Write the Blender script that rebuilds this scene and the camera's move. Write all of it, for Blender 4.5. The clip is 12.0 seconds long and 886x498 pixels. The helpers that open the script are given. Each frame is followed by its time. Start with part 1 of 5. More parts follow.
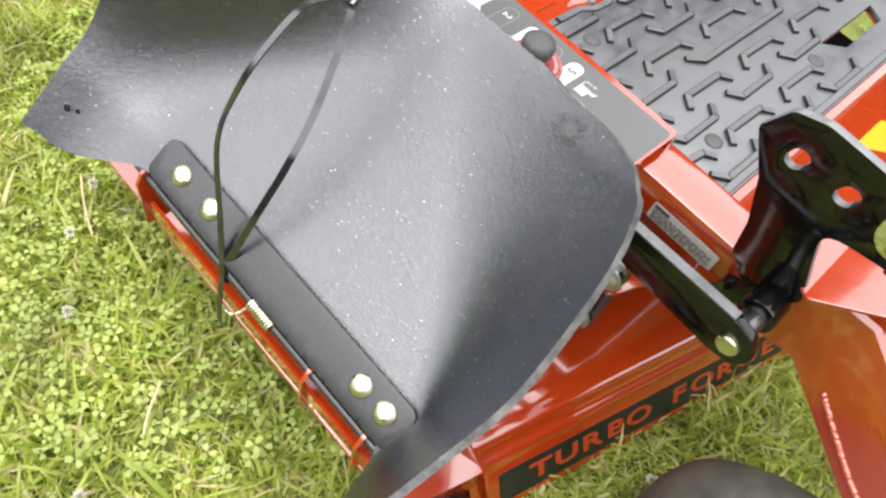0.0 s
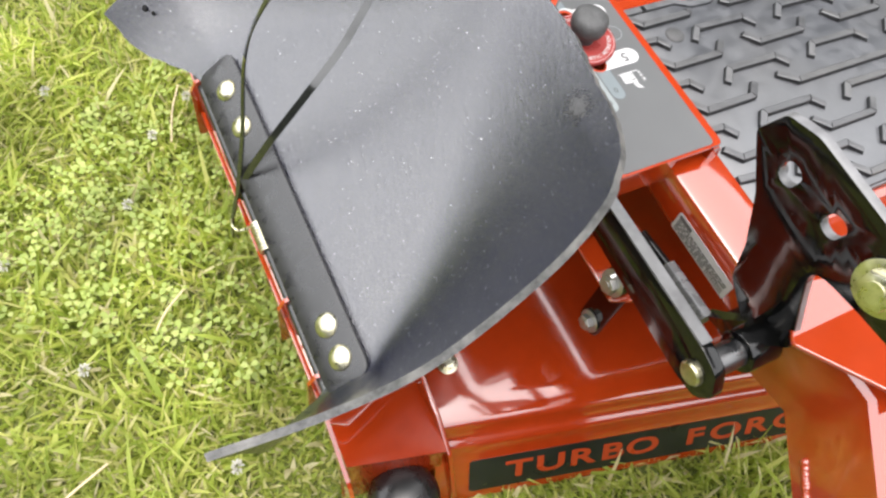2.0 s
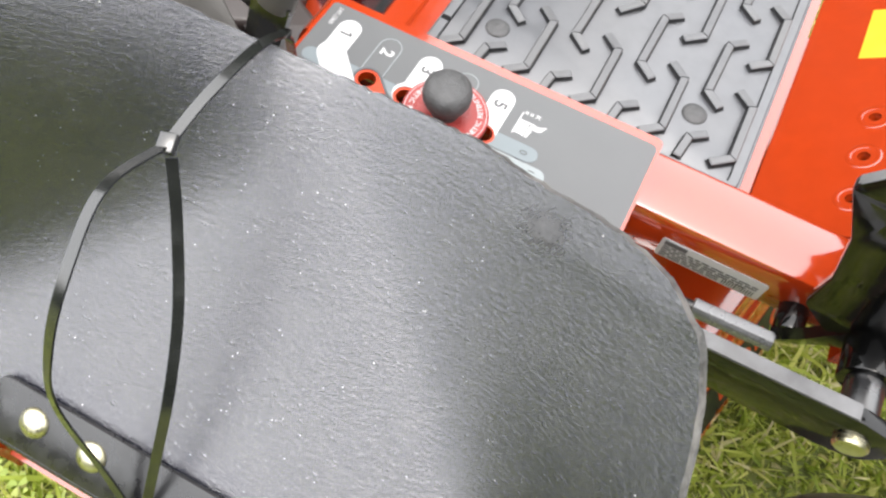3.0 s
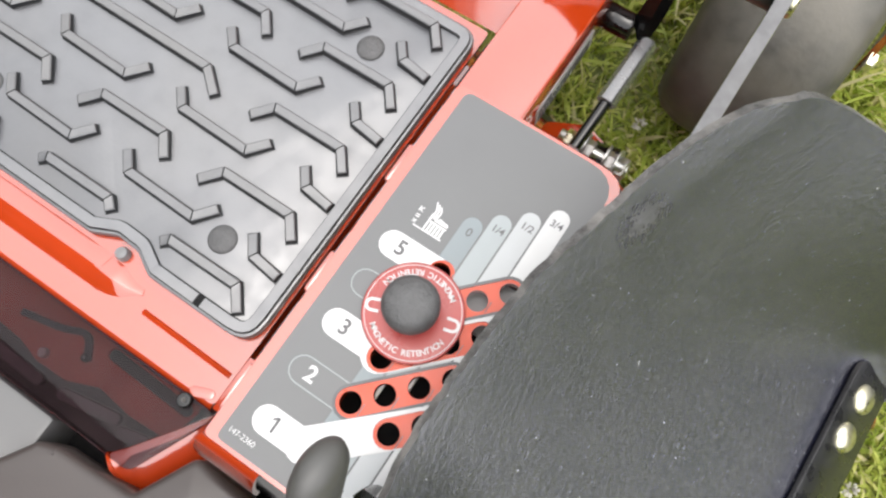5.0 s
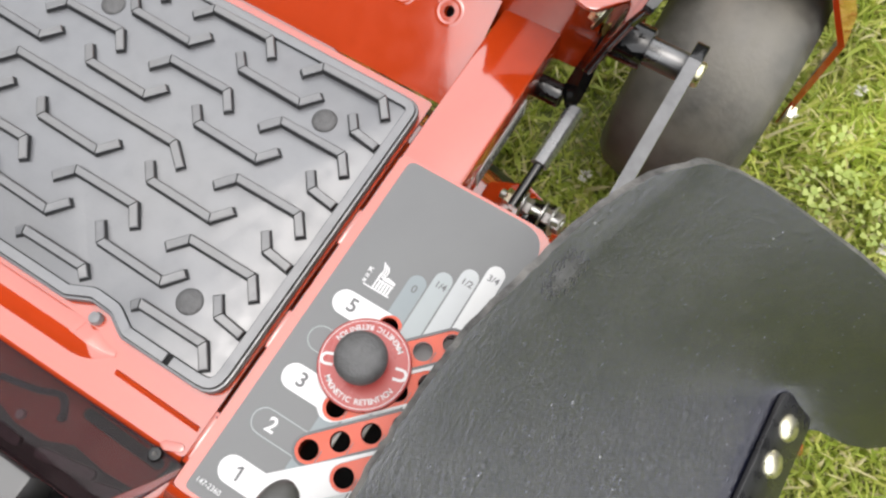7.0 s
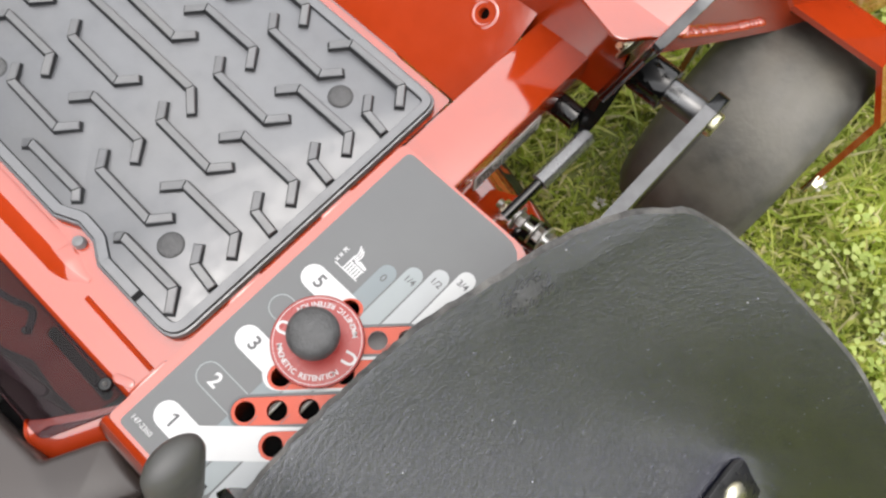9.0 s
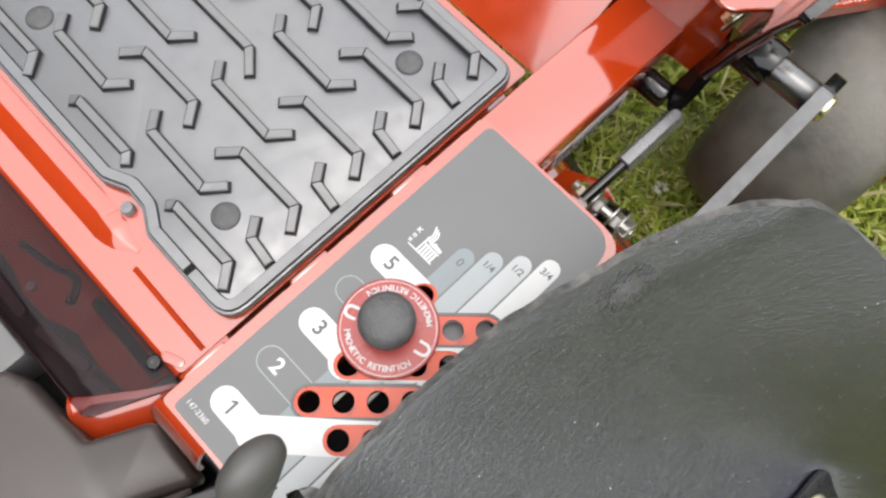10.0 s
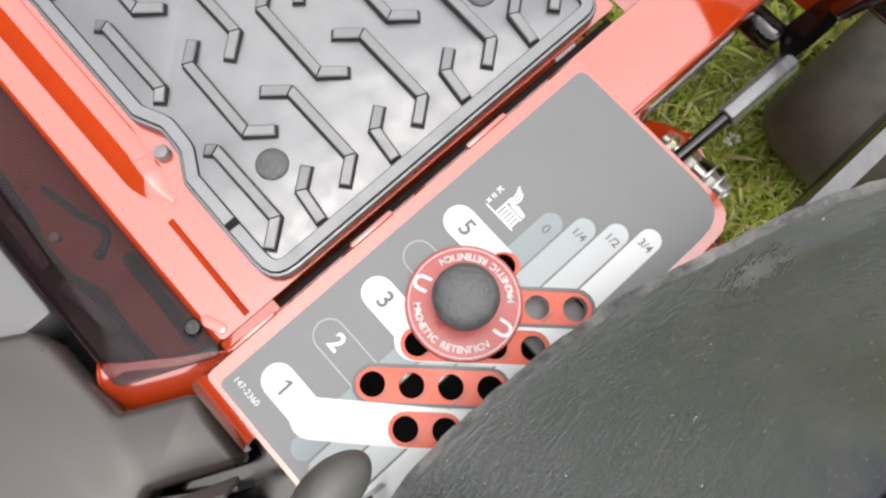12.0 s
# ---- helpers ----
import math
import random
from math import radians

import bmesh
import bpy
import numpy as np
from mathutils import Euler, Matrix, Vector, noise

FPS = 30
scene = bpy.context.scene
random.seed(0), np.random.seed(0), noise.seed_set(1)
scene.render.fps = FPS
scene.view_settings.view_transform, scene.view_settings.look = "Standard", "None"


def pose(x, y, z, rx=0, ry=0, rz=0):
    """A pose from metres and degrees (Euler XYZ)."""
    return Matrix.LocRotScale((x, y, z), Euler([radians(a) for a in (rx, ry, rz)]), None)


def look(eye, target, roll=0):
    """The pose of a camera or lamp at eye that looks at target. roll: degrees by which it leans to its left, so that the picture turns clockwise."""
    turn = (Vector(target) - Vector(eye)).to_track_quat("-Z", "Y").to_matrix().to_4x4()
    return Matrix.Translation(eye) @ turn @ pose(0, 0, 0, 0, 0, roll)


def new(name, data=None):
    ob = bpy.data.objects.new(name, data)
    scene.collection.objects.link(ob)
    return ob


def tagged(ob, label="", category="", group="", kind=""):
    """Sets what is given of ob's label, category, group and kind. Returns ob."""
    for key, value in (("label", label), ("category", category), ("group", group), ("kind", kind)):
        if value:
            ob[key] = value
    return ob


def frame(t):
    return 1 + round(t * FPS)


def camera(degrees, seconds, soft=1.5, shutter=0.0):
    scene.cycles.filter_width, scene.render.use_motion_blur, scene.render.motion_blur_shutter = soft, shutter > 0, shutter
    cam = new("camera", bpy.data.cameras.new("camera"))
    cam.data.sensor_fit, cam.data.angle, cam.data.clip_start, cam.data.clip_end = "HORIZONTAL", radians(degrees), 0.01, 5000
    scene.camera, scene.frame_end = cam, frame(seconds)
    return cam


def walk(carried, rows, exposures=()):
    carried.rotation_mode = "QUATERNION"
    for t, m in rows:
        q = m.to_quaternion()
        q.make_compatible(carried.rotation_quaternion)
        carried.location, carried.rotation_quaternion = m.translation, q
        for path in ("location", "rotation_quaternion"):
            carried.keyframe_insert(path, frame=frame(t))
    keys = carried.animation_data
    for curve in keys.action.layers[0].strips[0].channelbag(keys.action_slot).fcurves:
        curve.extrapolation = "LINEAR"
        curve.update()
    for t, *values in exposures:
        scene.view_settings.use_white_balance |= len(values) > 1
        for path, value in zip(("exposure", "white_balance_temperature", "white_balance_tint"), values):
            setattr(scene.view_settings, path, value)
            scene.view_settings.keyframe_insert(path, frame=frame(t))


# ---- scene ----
cam = camera(61.27, 12.0, soft=2.4)
PATH = [
    (0, (0.5207, 0.3706, 0.9364), (0.0506, 0.083, 0.102), 18.99),
    (0.3, (0.5101, 0.3963, 0.9072), (0.0639, 0.1018, 0.0621), 21.87),
    (0.5, (0.4896, 0.4267, 0.9049), (0.0737, 0.1143, 0.0508), 22.31),
    (1, (0.4444, 0.4799, 0.9213), (0.083, 0.1194, 0.0614), 21.84),
    (1.5, (0.4312, 0.4911, 0.9235), (0.1067, 0.1002, 0.0622), 18.9),
    (2, (0.4144, 0.4622, 0.9218), (0.1015, 0.0713, 0.0563), 15.23),
    (2.5, (0.3913, 0.3682, 0.9021), (0.0362, 0.0368, 0.0279), 12.05),
    (3, (0.3315, 0.2151, 0.8519), (-0.1177, 0.061, -0.0281), 9.68),
    (3.3, (0.3029, 0.1532, 0.8508), (-0.1415, 0.0904, -0.0428), 5.22),
    (3.5, (0.2901, 0.1328, 0.8407), (-0.1571, 0.1128, -0.0536), 2.43),
    (3.7, (0.2526, 0.1133, 0.8434), (-0.172, 0.1454, -0.0614), -0.74),
    (5.3, (0.0854, 0.0316, 0.8739), (-0.0594, 0.2715, -0.0861), -3.1),
    (5.5, (0.077, 0.0369, 0.8691), (-0.0553, 0.2788, -0.0921), -2.56),
    (6, (0.0754, 0.0463, 0.8609), (-0.0502, 0.2906, -0.1006), -2.33),
    (6.5, (0.0898, 0.0442, 0.8847), (-0.0605, 0.3171, -0.0655), -1.66),
    (6.7, (0.1047, 0.0401, 0.905), (-0.0626, 0.323, -0.0395), -1.81),
    (8.3, (0.1605, 0.0646, 0.9346), (-0.061, 0.3546, 0.0035), 3.35),
    (8.5, (0.162, 0.0661, 0.9306), (-0.0562, 0.3489, -0.0034), 3.92),
    (9, (0.1528, 0.0646, 0.9195), (-0.062, 0.3285, -0.0208), 4.38),
    (9.2, (0.1487, 0.066, 0.9118), (-0.0762, 0.3221, -0.0284), 2.77),
    (9.5, (0.1264, 0.0593, 0.9018), (-0.0878, 0.3057, -0.0435), 4.07),
    (10, (0.1098, 0.0487, 0.8811), (-0.0946, 0.2778, -0.0706), 4.31),
    (10.5, (0.1018, 0.0502, 0.8753), (-0.0884, 0.2612, -0.0836), 4.3),
    (11, (0.0905, 0.0447, 0.8679), (-0.0867, 0.2408, -0.0965), 4.16),
    (11.5, (0.0757, 0.0424, 0.8492), (-0.0901, 0.2227, -0.1203), 3.67),
    (12, (0.062, 0.0439, 0.8269), (-0.0945, 0.2056, -0.1475), 3.78),
]
EXPOSURE = 1.00
walk(cam, [(t, look(eye, target, roll)) for t, eye, target, roll in PATH], exposures=[(0.0, EXPOSURE), (2.5, EXPOSURE), (3.4, 1.24), (3.8, 1.14), (5.3, 0.77), (6.7, 0.70), (8.4, 0.62), (9.5, 0.65), (11.0, 0.77), (12.0, 0.79)])

# ---- light ----
SUN_DIR = Vector((0.14, -0.06, 1.0)).normalized()
world = bpy.data.worlds.new("overcast_sky")
scene.world = world
world.use_nodes = True
wn = world.node_tree.nodes
sky = wn.new("ShaderNodeTexSky")
sky.sky_type = "NISHITA"
sky.sun_disc = False
sky.sun_elevation = math.asin(SUN_DIR.z)
sky.sun_rotation = math.atan2(SUN_DIR.x, SUN_DIR.y)
sky.air_density, sky.dust_density, sky.ozone_density = 1.0, 5.0, 1.0
soften = wn.new("ShaderNodeHueSaturation")
soften.inputs["Saturation"].default_value = 0.42
world.node_tree.links.new(sky.outputs[0], soften.inputs["Color"])
world.node_tree.links.new(soften.outputs[0], wn["Background"].inputs[0])
wn["Background"].inputs[1].default_value = 0.15
sun_data = bpy.data.lights.new("sun", "SUN")
sun_data.energy = 3.5
sun_data.angle = radians(156)
sun_data.color = (1.0, 0.985, 0.96)
sun = new("sun", sun_data)
sun.matrix_world = look(SUN_DIR * 30, (0, 0, 0))


# ---- materials ----
def material(name, colour, rough=0.5, metal=0.0, ior=1.5, vary=0.15, grain=40.0, bump=0.0, bump_scale=300.0, coat=0.0,
             second=None, second_scale=6.0, second_amount=0.5, rough_vary=0.1, per_object=0.0):
    m = bpy.data.materials.new(name)
    m.use_nodes = True
    n, lk = m.node_tree.nodes, m.node_tree.links
    b = n["Principled BSDF"]
    tc = n.new("ShaderNodeTexCoord")
    fine = n.new("ShaderNodeTexNoise")
    fine.inputs["Scale"].default_value = grain
    fine.inputs["Detail"].default_value = 6
    lk.new(tc.outputs["Object"], fine.inputs["Vector"])
    ramp = n.new("ShaderNodeMapRange")
    ramp.inputs["From Min"].default_value, ramp.inputs["From Max"].default_value = 0.3, 0.7
    ramp.inputs["To Min"].default_value, ramp.inputs["To Max"].default_value = 1 - vary, 1 + vary
    lk.new(fine.outputs["Fac"], ramp.inputs["Value"])
    mix = n.new("ShaderNodeMix")
    mix.data_type, mix.blend_type = "RGBA", "MULTIPLY"
    mix.inputs["Factor"].default_value = 1.0
    mix.inputs["A"].default_value = (*colour, 1)
    lk.new(ramp.outputs[0], mix.inputs["B"])
    out = mix.outputs["Result"]
    if second:
        blot = n.new("ShaderNodeTexNoise")
        blot.inputs["Scale"].default_value = second_scale
        blot.inputs["Detail"].default_value = 4
        lk.new(tc.outputs["Object"], blot.inputs["Vector"])
        r2 = n.new("ShaderNodeMapRange")
        r2.inputs["From Min"].default_value, r2.inputs["From Max"].default_value = 0.42, 0.68
        r2.inputs["To Max"].default_value = second_amount
        lk.new(blot.outputs["Fac"], r2.inputs["Value"])
        m2 = n.new("ShaderNodeMix")
        m2.data_type = "RGBA"
        lk.new(r2.outputs[0], m2.inputs["Factor"])
        lk.new(out, m2.inputs["A"])
        m2.inputs["B"].default_value = (*second, 1)
        out = m2.outputs["Result"]
    if per_object:
        info = n.new("ShaderNodeObjectInfo")
        hs = n.new("ShaderNodeHueSaturation")
        r3 = n.new("ShaderNodeMapRange")
        r3.inputs["To Min"].default_value, r3.inputs["To Max"].default_value = 1 - per_object, 1 + per_object
        lk.new(info.outputs["Random"], r3.inputs["Value"])
        lk.new(r3.outputs[0], hs.inputs["Value"])
        lk.new(out, hs.inputs["Color"])
        out = hs.outputs["Color"]
    lk.new(out, b.inputs["Base Color"])
    rr = n.new("ShaderNodeMapRange")
    rr.inputs["From Min"].default_value, rr.inputs["From Max"].default_value = 0.3, 0.7
    rr.inputs["To Min"].default_value, rr.inputs["To Max"].default_value = max(0.02, rough - rough_vary), min(1, rough + rough_vary)
    lk.new(fine.outputs["Fac"], rr.inputs["Value"])
    lk.new(rr.outputs[0], b.inputs["Roughness"])
    b.inputs["Metallic"].default_value = metal
    b.inputs["IOR"].default_value = ior
    b.inputs["Coat Weight"].default_value = coat
    b.inputs["Coat Roughness"].default_value = 0.04
    b.inputs["Coat IOR"].default_value = 1.6
    if bump:
        bn = n.new("ShaderNodeTexNoise")
        bn.inputs["Scale"].default_value = bump_scale
        bn.inputs["Detail"].default_value = 5
        lk.new(tc.outputs["Object"], bn.inputs["Vector"])
        bp = n.new("ShaderNodeBump")
        bp.inputs["Strength"].default_value = bump
        bp.inputs["Distance"].default_value = 0.002
        lk.new(bn.outputs["Fac"], bp.inputs["Height"])
        lk.new(bp.outputs[0], b.inputs["Normal"])
    return m


ORANGE = material("orange_paint", (0.31, 0.029, 0.0042), 0.10, ior=1.75, coat=1.0, vary=0.05, grain=60, rough_vary=0.04, bump=0.03, bump_scale=160,
                  second=(0.285, 0.027, 0.004), second_scale=9, second_amount=0.5)
PALE = material("pale_grey_panel", (0.075, 0.075, 0.076), 0.4, vary=0.08, grain=30)


def smoked(name, tint):
    """Clear dark-tinted plastic with a glossy face."""
    m = bpy.data.materials.new(name)
    m.use_nodes = True
    n, lk = m.node_tree.nodes, m.node_tree.links
    n.remove(n["Principled BSDF"])
    clear, gloss, mix, fres = n.new("ShaderNodeBsdfTransparent"), n.new("ShaderNodeBsdfGlossy"), n.new("ShaderNodeMixShader"), n.new("ShaderNodeFresnel")
    clear.inputs["Color"].default_value = (*tint, 1)
    gloss.inputs["Roughness"].default_value = 0.06
    fres.inputs["IOR"].default_value = 1.3
    lk.new(fres.outputs[0], mix.inputs[0])
    lk.new(clear.outputs[0], mix.inputs[1])
    lk.new(gloss.outputs[0], mix.inputs[2])
    lk.new(mix.outputs[0], n["Material Output"].inputs[0])
    return m


SMOKED = smoked("smoked_cover", (0.52, 0.44, 0.46))
RUBBER = material("chute_rubber", (0.0080, 0.0090, 0.0180), 0.34, ior=2.14, vary=0.25, grain=140,
                  second=(0.018, 0.0185, 0.026), second_scale=38, second_amount=0.65, rough_vary=0.05)
MAT = material("mat_rubber", (0.024, 0.0270, 0.034), 0.48, ior=2.35, vary=0.12, grain=70, bump=0.05, bump_scale=350,
               second=(0.030, 0.030, 0.031), second_scale=11, second_amount=0.5)
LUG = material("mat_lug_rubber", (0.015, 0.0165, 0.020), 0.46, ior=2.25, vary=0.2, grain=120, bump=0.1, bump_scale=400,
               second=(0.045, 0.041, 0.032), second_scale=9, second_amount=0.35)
# darker copy of the lug rubber that paints the shaded sides
LUG_SHADE = material("lug_shade_rubber", (0.0085, 0.009, 0.0105), 0.55, ior=1.45, vary=0.2, grain=150)
# black rubber of the burr, also painted shade in gaps, holes and outlines
RUBBER_SHADE = material("black_rubber_and_shade", (0.0035, 0.0036, 0.004), 0.75, ior=1.3, vary=0.2, grain=150)
BLACK = material("black_paint", (0.003, 0.003, 0.003), 0.10, ior=1.47, vary=0.3, grain=60, bump=0.012, bump_scale=60)
STRAP = material("strap_black_steel", (0.007, 0.007, 0.008), 0.30, ior=1.65, vary=0.25, grain=80, second=(0.025, 0.025, 0.025), second_scale=18, second_amount=0.3)
TIE = material("tie_nylon", (0.010, 0.011, 0.010), 0.14, ior=1.85, vary=0.1)
STEEL = material("bare_steel", (0.50, 0.50, 0.49), 0.44, metal=1.0, vary=0.15, grain=120, second=(0.35, 0.33, 0.3), second_scale=40, second_amount=0.4)
ZINC = material("yellow_zinc", (0.66, 0.64, 0.50), 0.32, metal=1.0, vary=0.25, grain=150, second=(0.52, 0.47, 0.26), second_scale=60, second_amount=0.7)
DECAL = material("grey_decal", (0.092, 0.094, 0.096), 0.36, vary=0.03, grain=30, rough_vary=0.02)
WHITE = material("white_print", (0.45, 0.45, 0.45), 0.42, vary=0.03)
STRIPS = [material("strip_print", c, 0.42, vary=0.04) for c in ((0.145, 0.17, 0.18), (0.22, 0.245, 0.25), (0.30, 0.315, 0.32), (0.42, 0.425, 0.425))]
INK = material("dark_print", (0.07, 0.07, 0.073), 0.45, vary=0.05)
RING = material("red_disc", (0.27, 0.038, 0.034), 0.30, vary=0.06, grain=50, bump=0.03)
KNOB = material("knob_plastic", (0.052, 0.052, 0.053), 0.62, ior=1.6, vary=0.3, grain=200, bump=0.5, bump_scale=600)
GRIP = material("grip_vinyl", (0.055, 0.054, 0.052), 0.5, vary=0.15, grain=60, bump=0.05)
GREYP = material("grey_plastic", (0.060, 0.057, 0.053), 0.55, ior=1.4, vary=0.12, grain=60, bump=0.08, bump_scale=400)
FENDER = material("taupe_plastic", (0.036, 0.0285, 0.0265), 0.38, ior=1.5, vary=0.15, grain=25, bump=0.05, bump_scale=250, second=(0.040, 0.032, 0.029), second_scale=5)
TYRE = material("tyre_rubber", (0.064, 0.062, 0.055), 0.55, vary=0.3, grain=60, bump=0.25, bump_scale=180, second=(0.13, 0.12, 0.098), second_scale=14, second_amount=0.6)
LABELB = material("label_black", (0.011, 0.013, 0.011), 0.35, vary=0.2)
LABELR = material("label_orange", (0.33, 0.04, 0.01), 0.35, vary=0.05)
YELLOW = material("warning_yellow", (0.5, 0.33, 0.02), 0.4, vary=0.05)
SOIL = material("lawn_soil", (0.100, 0.122, 0.024), 0.9, vary=0.4, grain=40, bump=0.6, bump_scale=60, second=(0.18, 0.18, 0.052), second_scale=5, second_amount=0.6)


STRAW = material("dry_straw", (0.52, 0.42, 0.26), 0.7, vary=0.2)
TREELINE_SHADE = material("treeline_shade", (0.019, 0.023, 0.019), 0.8, vary=0.6, grain=3, bump=0.5, bump_scale=6, second=(0.032, 0.038, 0.028), second_scale=1.2, second_amount=0.8)


def speckled(m, density, size, colour):
    """Adds scattered pale dust specks and scratches to a material."""
    n, lk = m.node_tree.nodes, m.node_tree.links
    b = n["Principled BSDF"]
    src = b.inputs["Base Color"].links[0].from_socket
    tc = n.new("ShaderNodeTexCoord")
    vo = n.new("ShaderNodeTexVoronoi")
    vo.inputs["Scale"].default_value = density
    lk.new(tc.outputs["Object"], vo.inputs["Vector"])
    nz = n.new("ShaderNodeTexNoise")
    nz.inputs["Scale"].default_value = 55
    lk.new(tc.outputs["Object"], nz.inputs["Vector"])
    lim = n.new("ShaderNodeMapRange")
    lim.inputs["From Min"].default_value, lim.inputs["From Max"].default_value = 0.30, 0.74
    lim.inputs["To Min"].default_value, lim.inputs["To Max"].default_value = 0.0, size
    lk.new(nz.outputs["Fac"], lim.inputs["Value"])
    less = n.new("ShaderNodeMath")
    less.operation = "LESS_THAN"
    lk.new(vo.outputs["Distance"], less.inputs[0])
    lk.new(lim.outputs[0], less.inputs[1])
    mx = n.new("ShaderNodeMix")
    mx.data_type = "RGBA"
    lk.new(less.outputs[0], mx.inputs["Factor"])
    lk.new(src, mx.inputs["A"])
    mx.inputs["B"].default_value = (*colour, 1)
    lk.new(mx.outputs["Result"], b.inputs["Base Color"])


def brushed(m, along_, across_, strength, distance, rough_lo, rough_hi):
    """Fine streaks drawn out along the chute's slope, in relief and in gloss."""
    n, lk = m.node_tree.nodes, m.node_tree.links
    b = n["Principled BSDF"]
    tc = n.new("ShaderNodeTexCoord")
    cx = n.new("ShaderNodeCombineXYZ")
    for i, (d, k) in enumerate((((-0.78, 0.0, 0.626), along_), ((0.0, 1.0, 0.0), across_), ((0.626, 0.0, 0.78), across_))):
        dot = n.new("ShaderNodeVectorMath")
        dot.operation = "DOT_PRODUCT"
        dot.inputs[1].default_value = [k * q for q in d]
        lk.new(tc.outputs["Object"], dot.inputs[0])
        lk.new(dot.outputs["Value"], cx.inputs[i])
    nz = n.new("ShaderNodeTexNoise")
    nz.inputs["Scale"].default_value = 1.0
    nz.inputs["Detail"].default_value = 6
    nz.inputs["Roughness"].default_value = 0.68
    nz.inputs["Distortion"].default_value = 0.2
    lk.new(cx.outputs[0], nz.inputs["Vector"])
    bp = n.new("ShaderNodeBump")
    bp.inputs["Strength"].default_value = strength
    bp.inputs["Distance"].default_value = distance
    lk.new(nz.outputs["Fac"], bp.inputs["Height"])
    lk.new(bp.outputs[0], b.inputs["Normal"])
    mr = n.new("ShaderNodeMapRange")
    mr.inputs["From Min"].default_value, mr.inputs["From Max"].default_value = 0.3, 0.7
    mr.inputs["To Min"].default_value, mr.inputs["To Max"].default_value = rough_lo, rough_hi
    lk.new(nz.outputs["Fac"], mr.inputs["Value"])
    lk.new(mr.outputs[0], b.inputs["Roughness"])


brushed(RUBBER, 480, 150, 0.90, 0.0008, 0.12, 0.29)
speckled(RUBBER, 135, 0.10, (0.30, 0.30, 0.295))
speckled(RUBBER, 330, 0.14, (0.08, 0.081, 0.085))
EDGE = material("cut_rubber_edge", (0.062, 0.062, 0.061), 0.6, vary=0.5, grain=220, bump=0.5, bump_scale=500, second=(0.17, 0.165, 0.155), second_scale=60, second_amount=0.8)
SCUFF = material("rubber_scuff", (0.062, 0.062, 0.065), 0.35, vary=0.35, grain=160, bump=0.15, bump_scale=300)
BARREL = material("dull_grey_steel", (0.070, 0.071, 0.074), 0.28, ior=2.1, vary=0.2, grain=90)
SLEEVE = material("gloss_black_sleeve", (0.006, 0.006, 0.007), 0.32, ior=2.2, vary=0.2, grain=60)
# plain pale grey; on the lift bracket it paints the sheen of the edges
PALE_GREY = material("pale_grey_and_edge_sheen", (0.15, 0.15, 0.155), 0.4, vary=0.25, grain=90, second=(0.10, 0.10, 0.10), second_scale=30, second_amount=0.6)
SLOT = material("slot_orange", (0.42, 0.042, 0.008), 0.35, vary=0.06)


def leafy(name, colours, rough=0.55, through_amount=0.45):
    m = bpy.data.materials.new(name)
    m.use_nodes = True
    n, lk = m.node_tree.nodes, m.node_tree.links
    b = n["Principled BSDF"]
    g = n.new("ShaderNodeNewGeometry")
    ramp = n.new("ShaderNodeValToRGB")
    ramp.color_ramp.elements.remove(ramp.color_ramp.elements[1])
    for i, (p, c) in enumerate(colours):
        e = ramp.color_ramp.elements[0] if i == 0 else ramp.color_ramp.elements.new(p)
        e.position, e.color = p, (*c, 1)
    lk.new(g.outputs["Random Per Island"], ramp.inputs[0])
    tc, nz, mr = n.new("ShaderNodeTexCoord"), n.new("ShaderNodeTexNoise"), n.new("ShaderNodeMapRange")
    nz.inputs["Scale"].default_value = 7
    lk.new(tc.outputs["Object"], nz.inputs["Vector"])
    lk.new(nz.outputs["Fac"], mr.inputs["Value"])
    mr.inputs["From Min"].default_value, mr.inputs["From Max"].default_value = 0.3, 0.7
    mr.inputs["To Min"].default_value, mr.inputs["To Max"].default_value = 0.8, 1.3
    mx = n.new("ShaderNodeMix")
    mx.data_type, mx.blend_type = "RGBA", "MULTIPLY"
    mx.inputs["Factor"].default_value = 1
    lk.new(ramp.outputs[0], mx.inputs["A"])
    lk.new(mr.outputs[0], mx.inputs["B"])
    lk.new(mx.outputs["Result"], b.inputs["Base Color"])
    b.inputs["Roughness"].default_value = rough
    tr = n.new("ShaderNodeBsdfTranslucent")
    lk.new(mx.outputs["Result"], tr.inputs[0])
    ms = n.new("ShaderNodeMixShader")
    ms.inputs[0].default_value = through_amount
    lk.new(b.outputs[0], ms.inputs[1])
    lk.new(tr.outputs[0], ms.inputs[2])
    lk.new(ms.outputs[0], n["Material Output"].inputs[0])
    return m


GRASS = leafy("grass_blades", [(0.0, (0.23, 0.30, 0.040)), (0.3, (0.36, 0.435, 0.072)), (0.6, (0.48, 0.53, 0.115)), (0.82, (0.56, 0.55, 0.18)), (0.93, (0.63, 0.57, 0.34))], through_amount=0.55)
CLOVER = leafy("clover_leaves", [(0.0, (0.29, 0.37, 0.085)), (0.5, (0.38, 0.46, 0.12)), (1.0, (0.46, 0.51, 0.17))])
PETAL = leafy("flower_petals", [(0.0, (0.45, 0.44, 0.36)), (1.0, (0.52, 0.50, 0.45))], through_amount=0.2)


# ---- building helpers ----
def thing(name, at, label, category, group=""):
    ob = new(name)
    ob.location = at
    ob.empty_display_size = 0.05
    return tagged(ob, label, category, group)


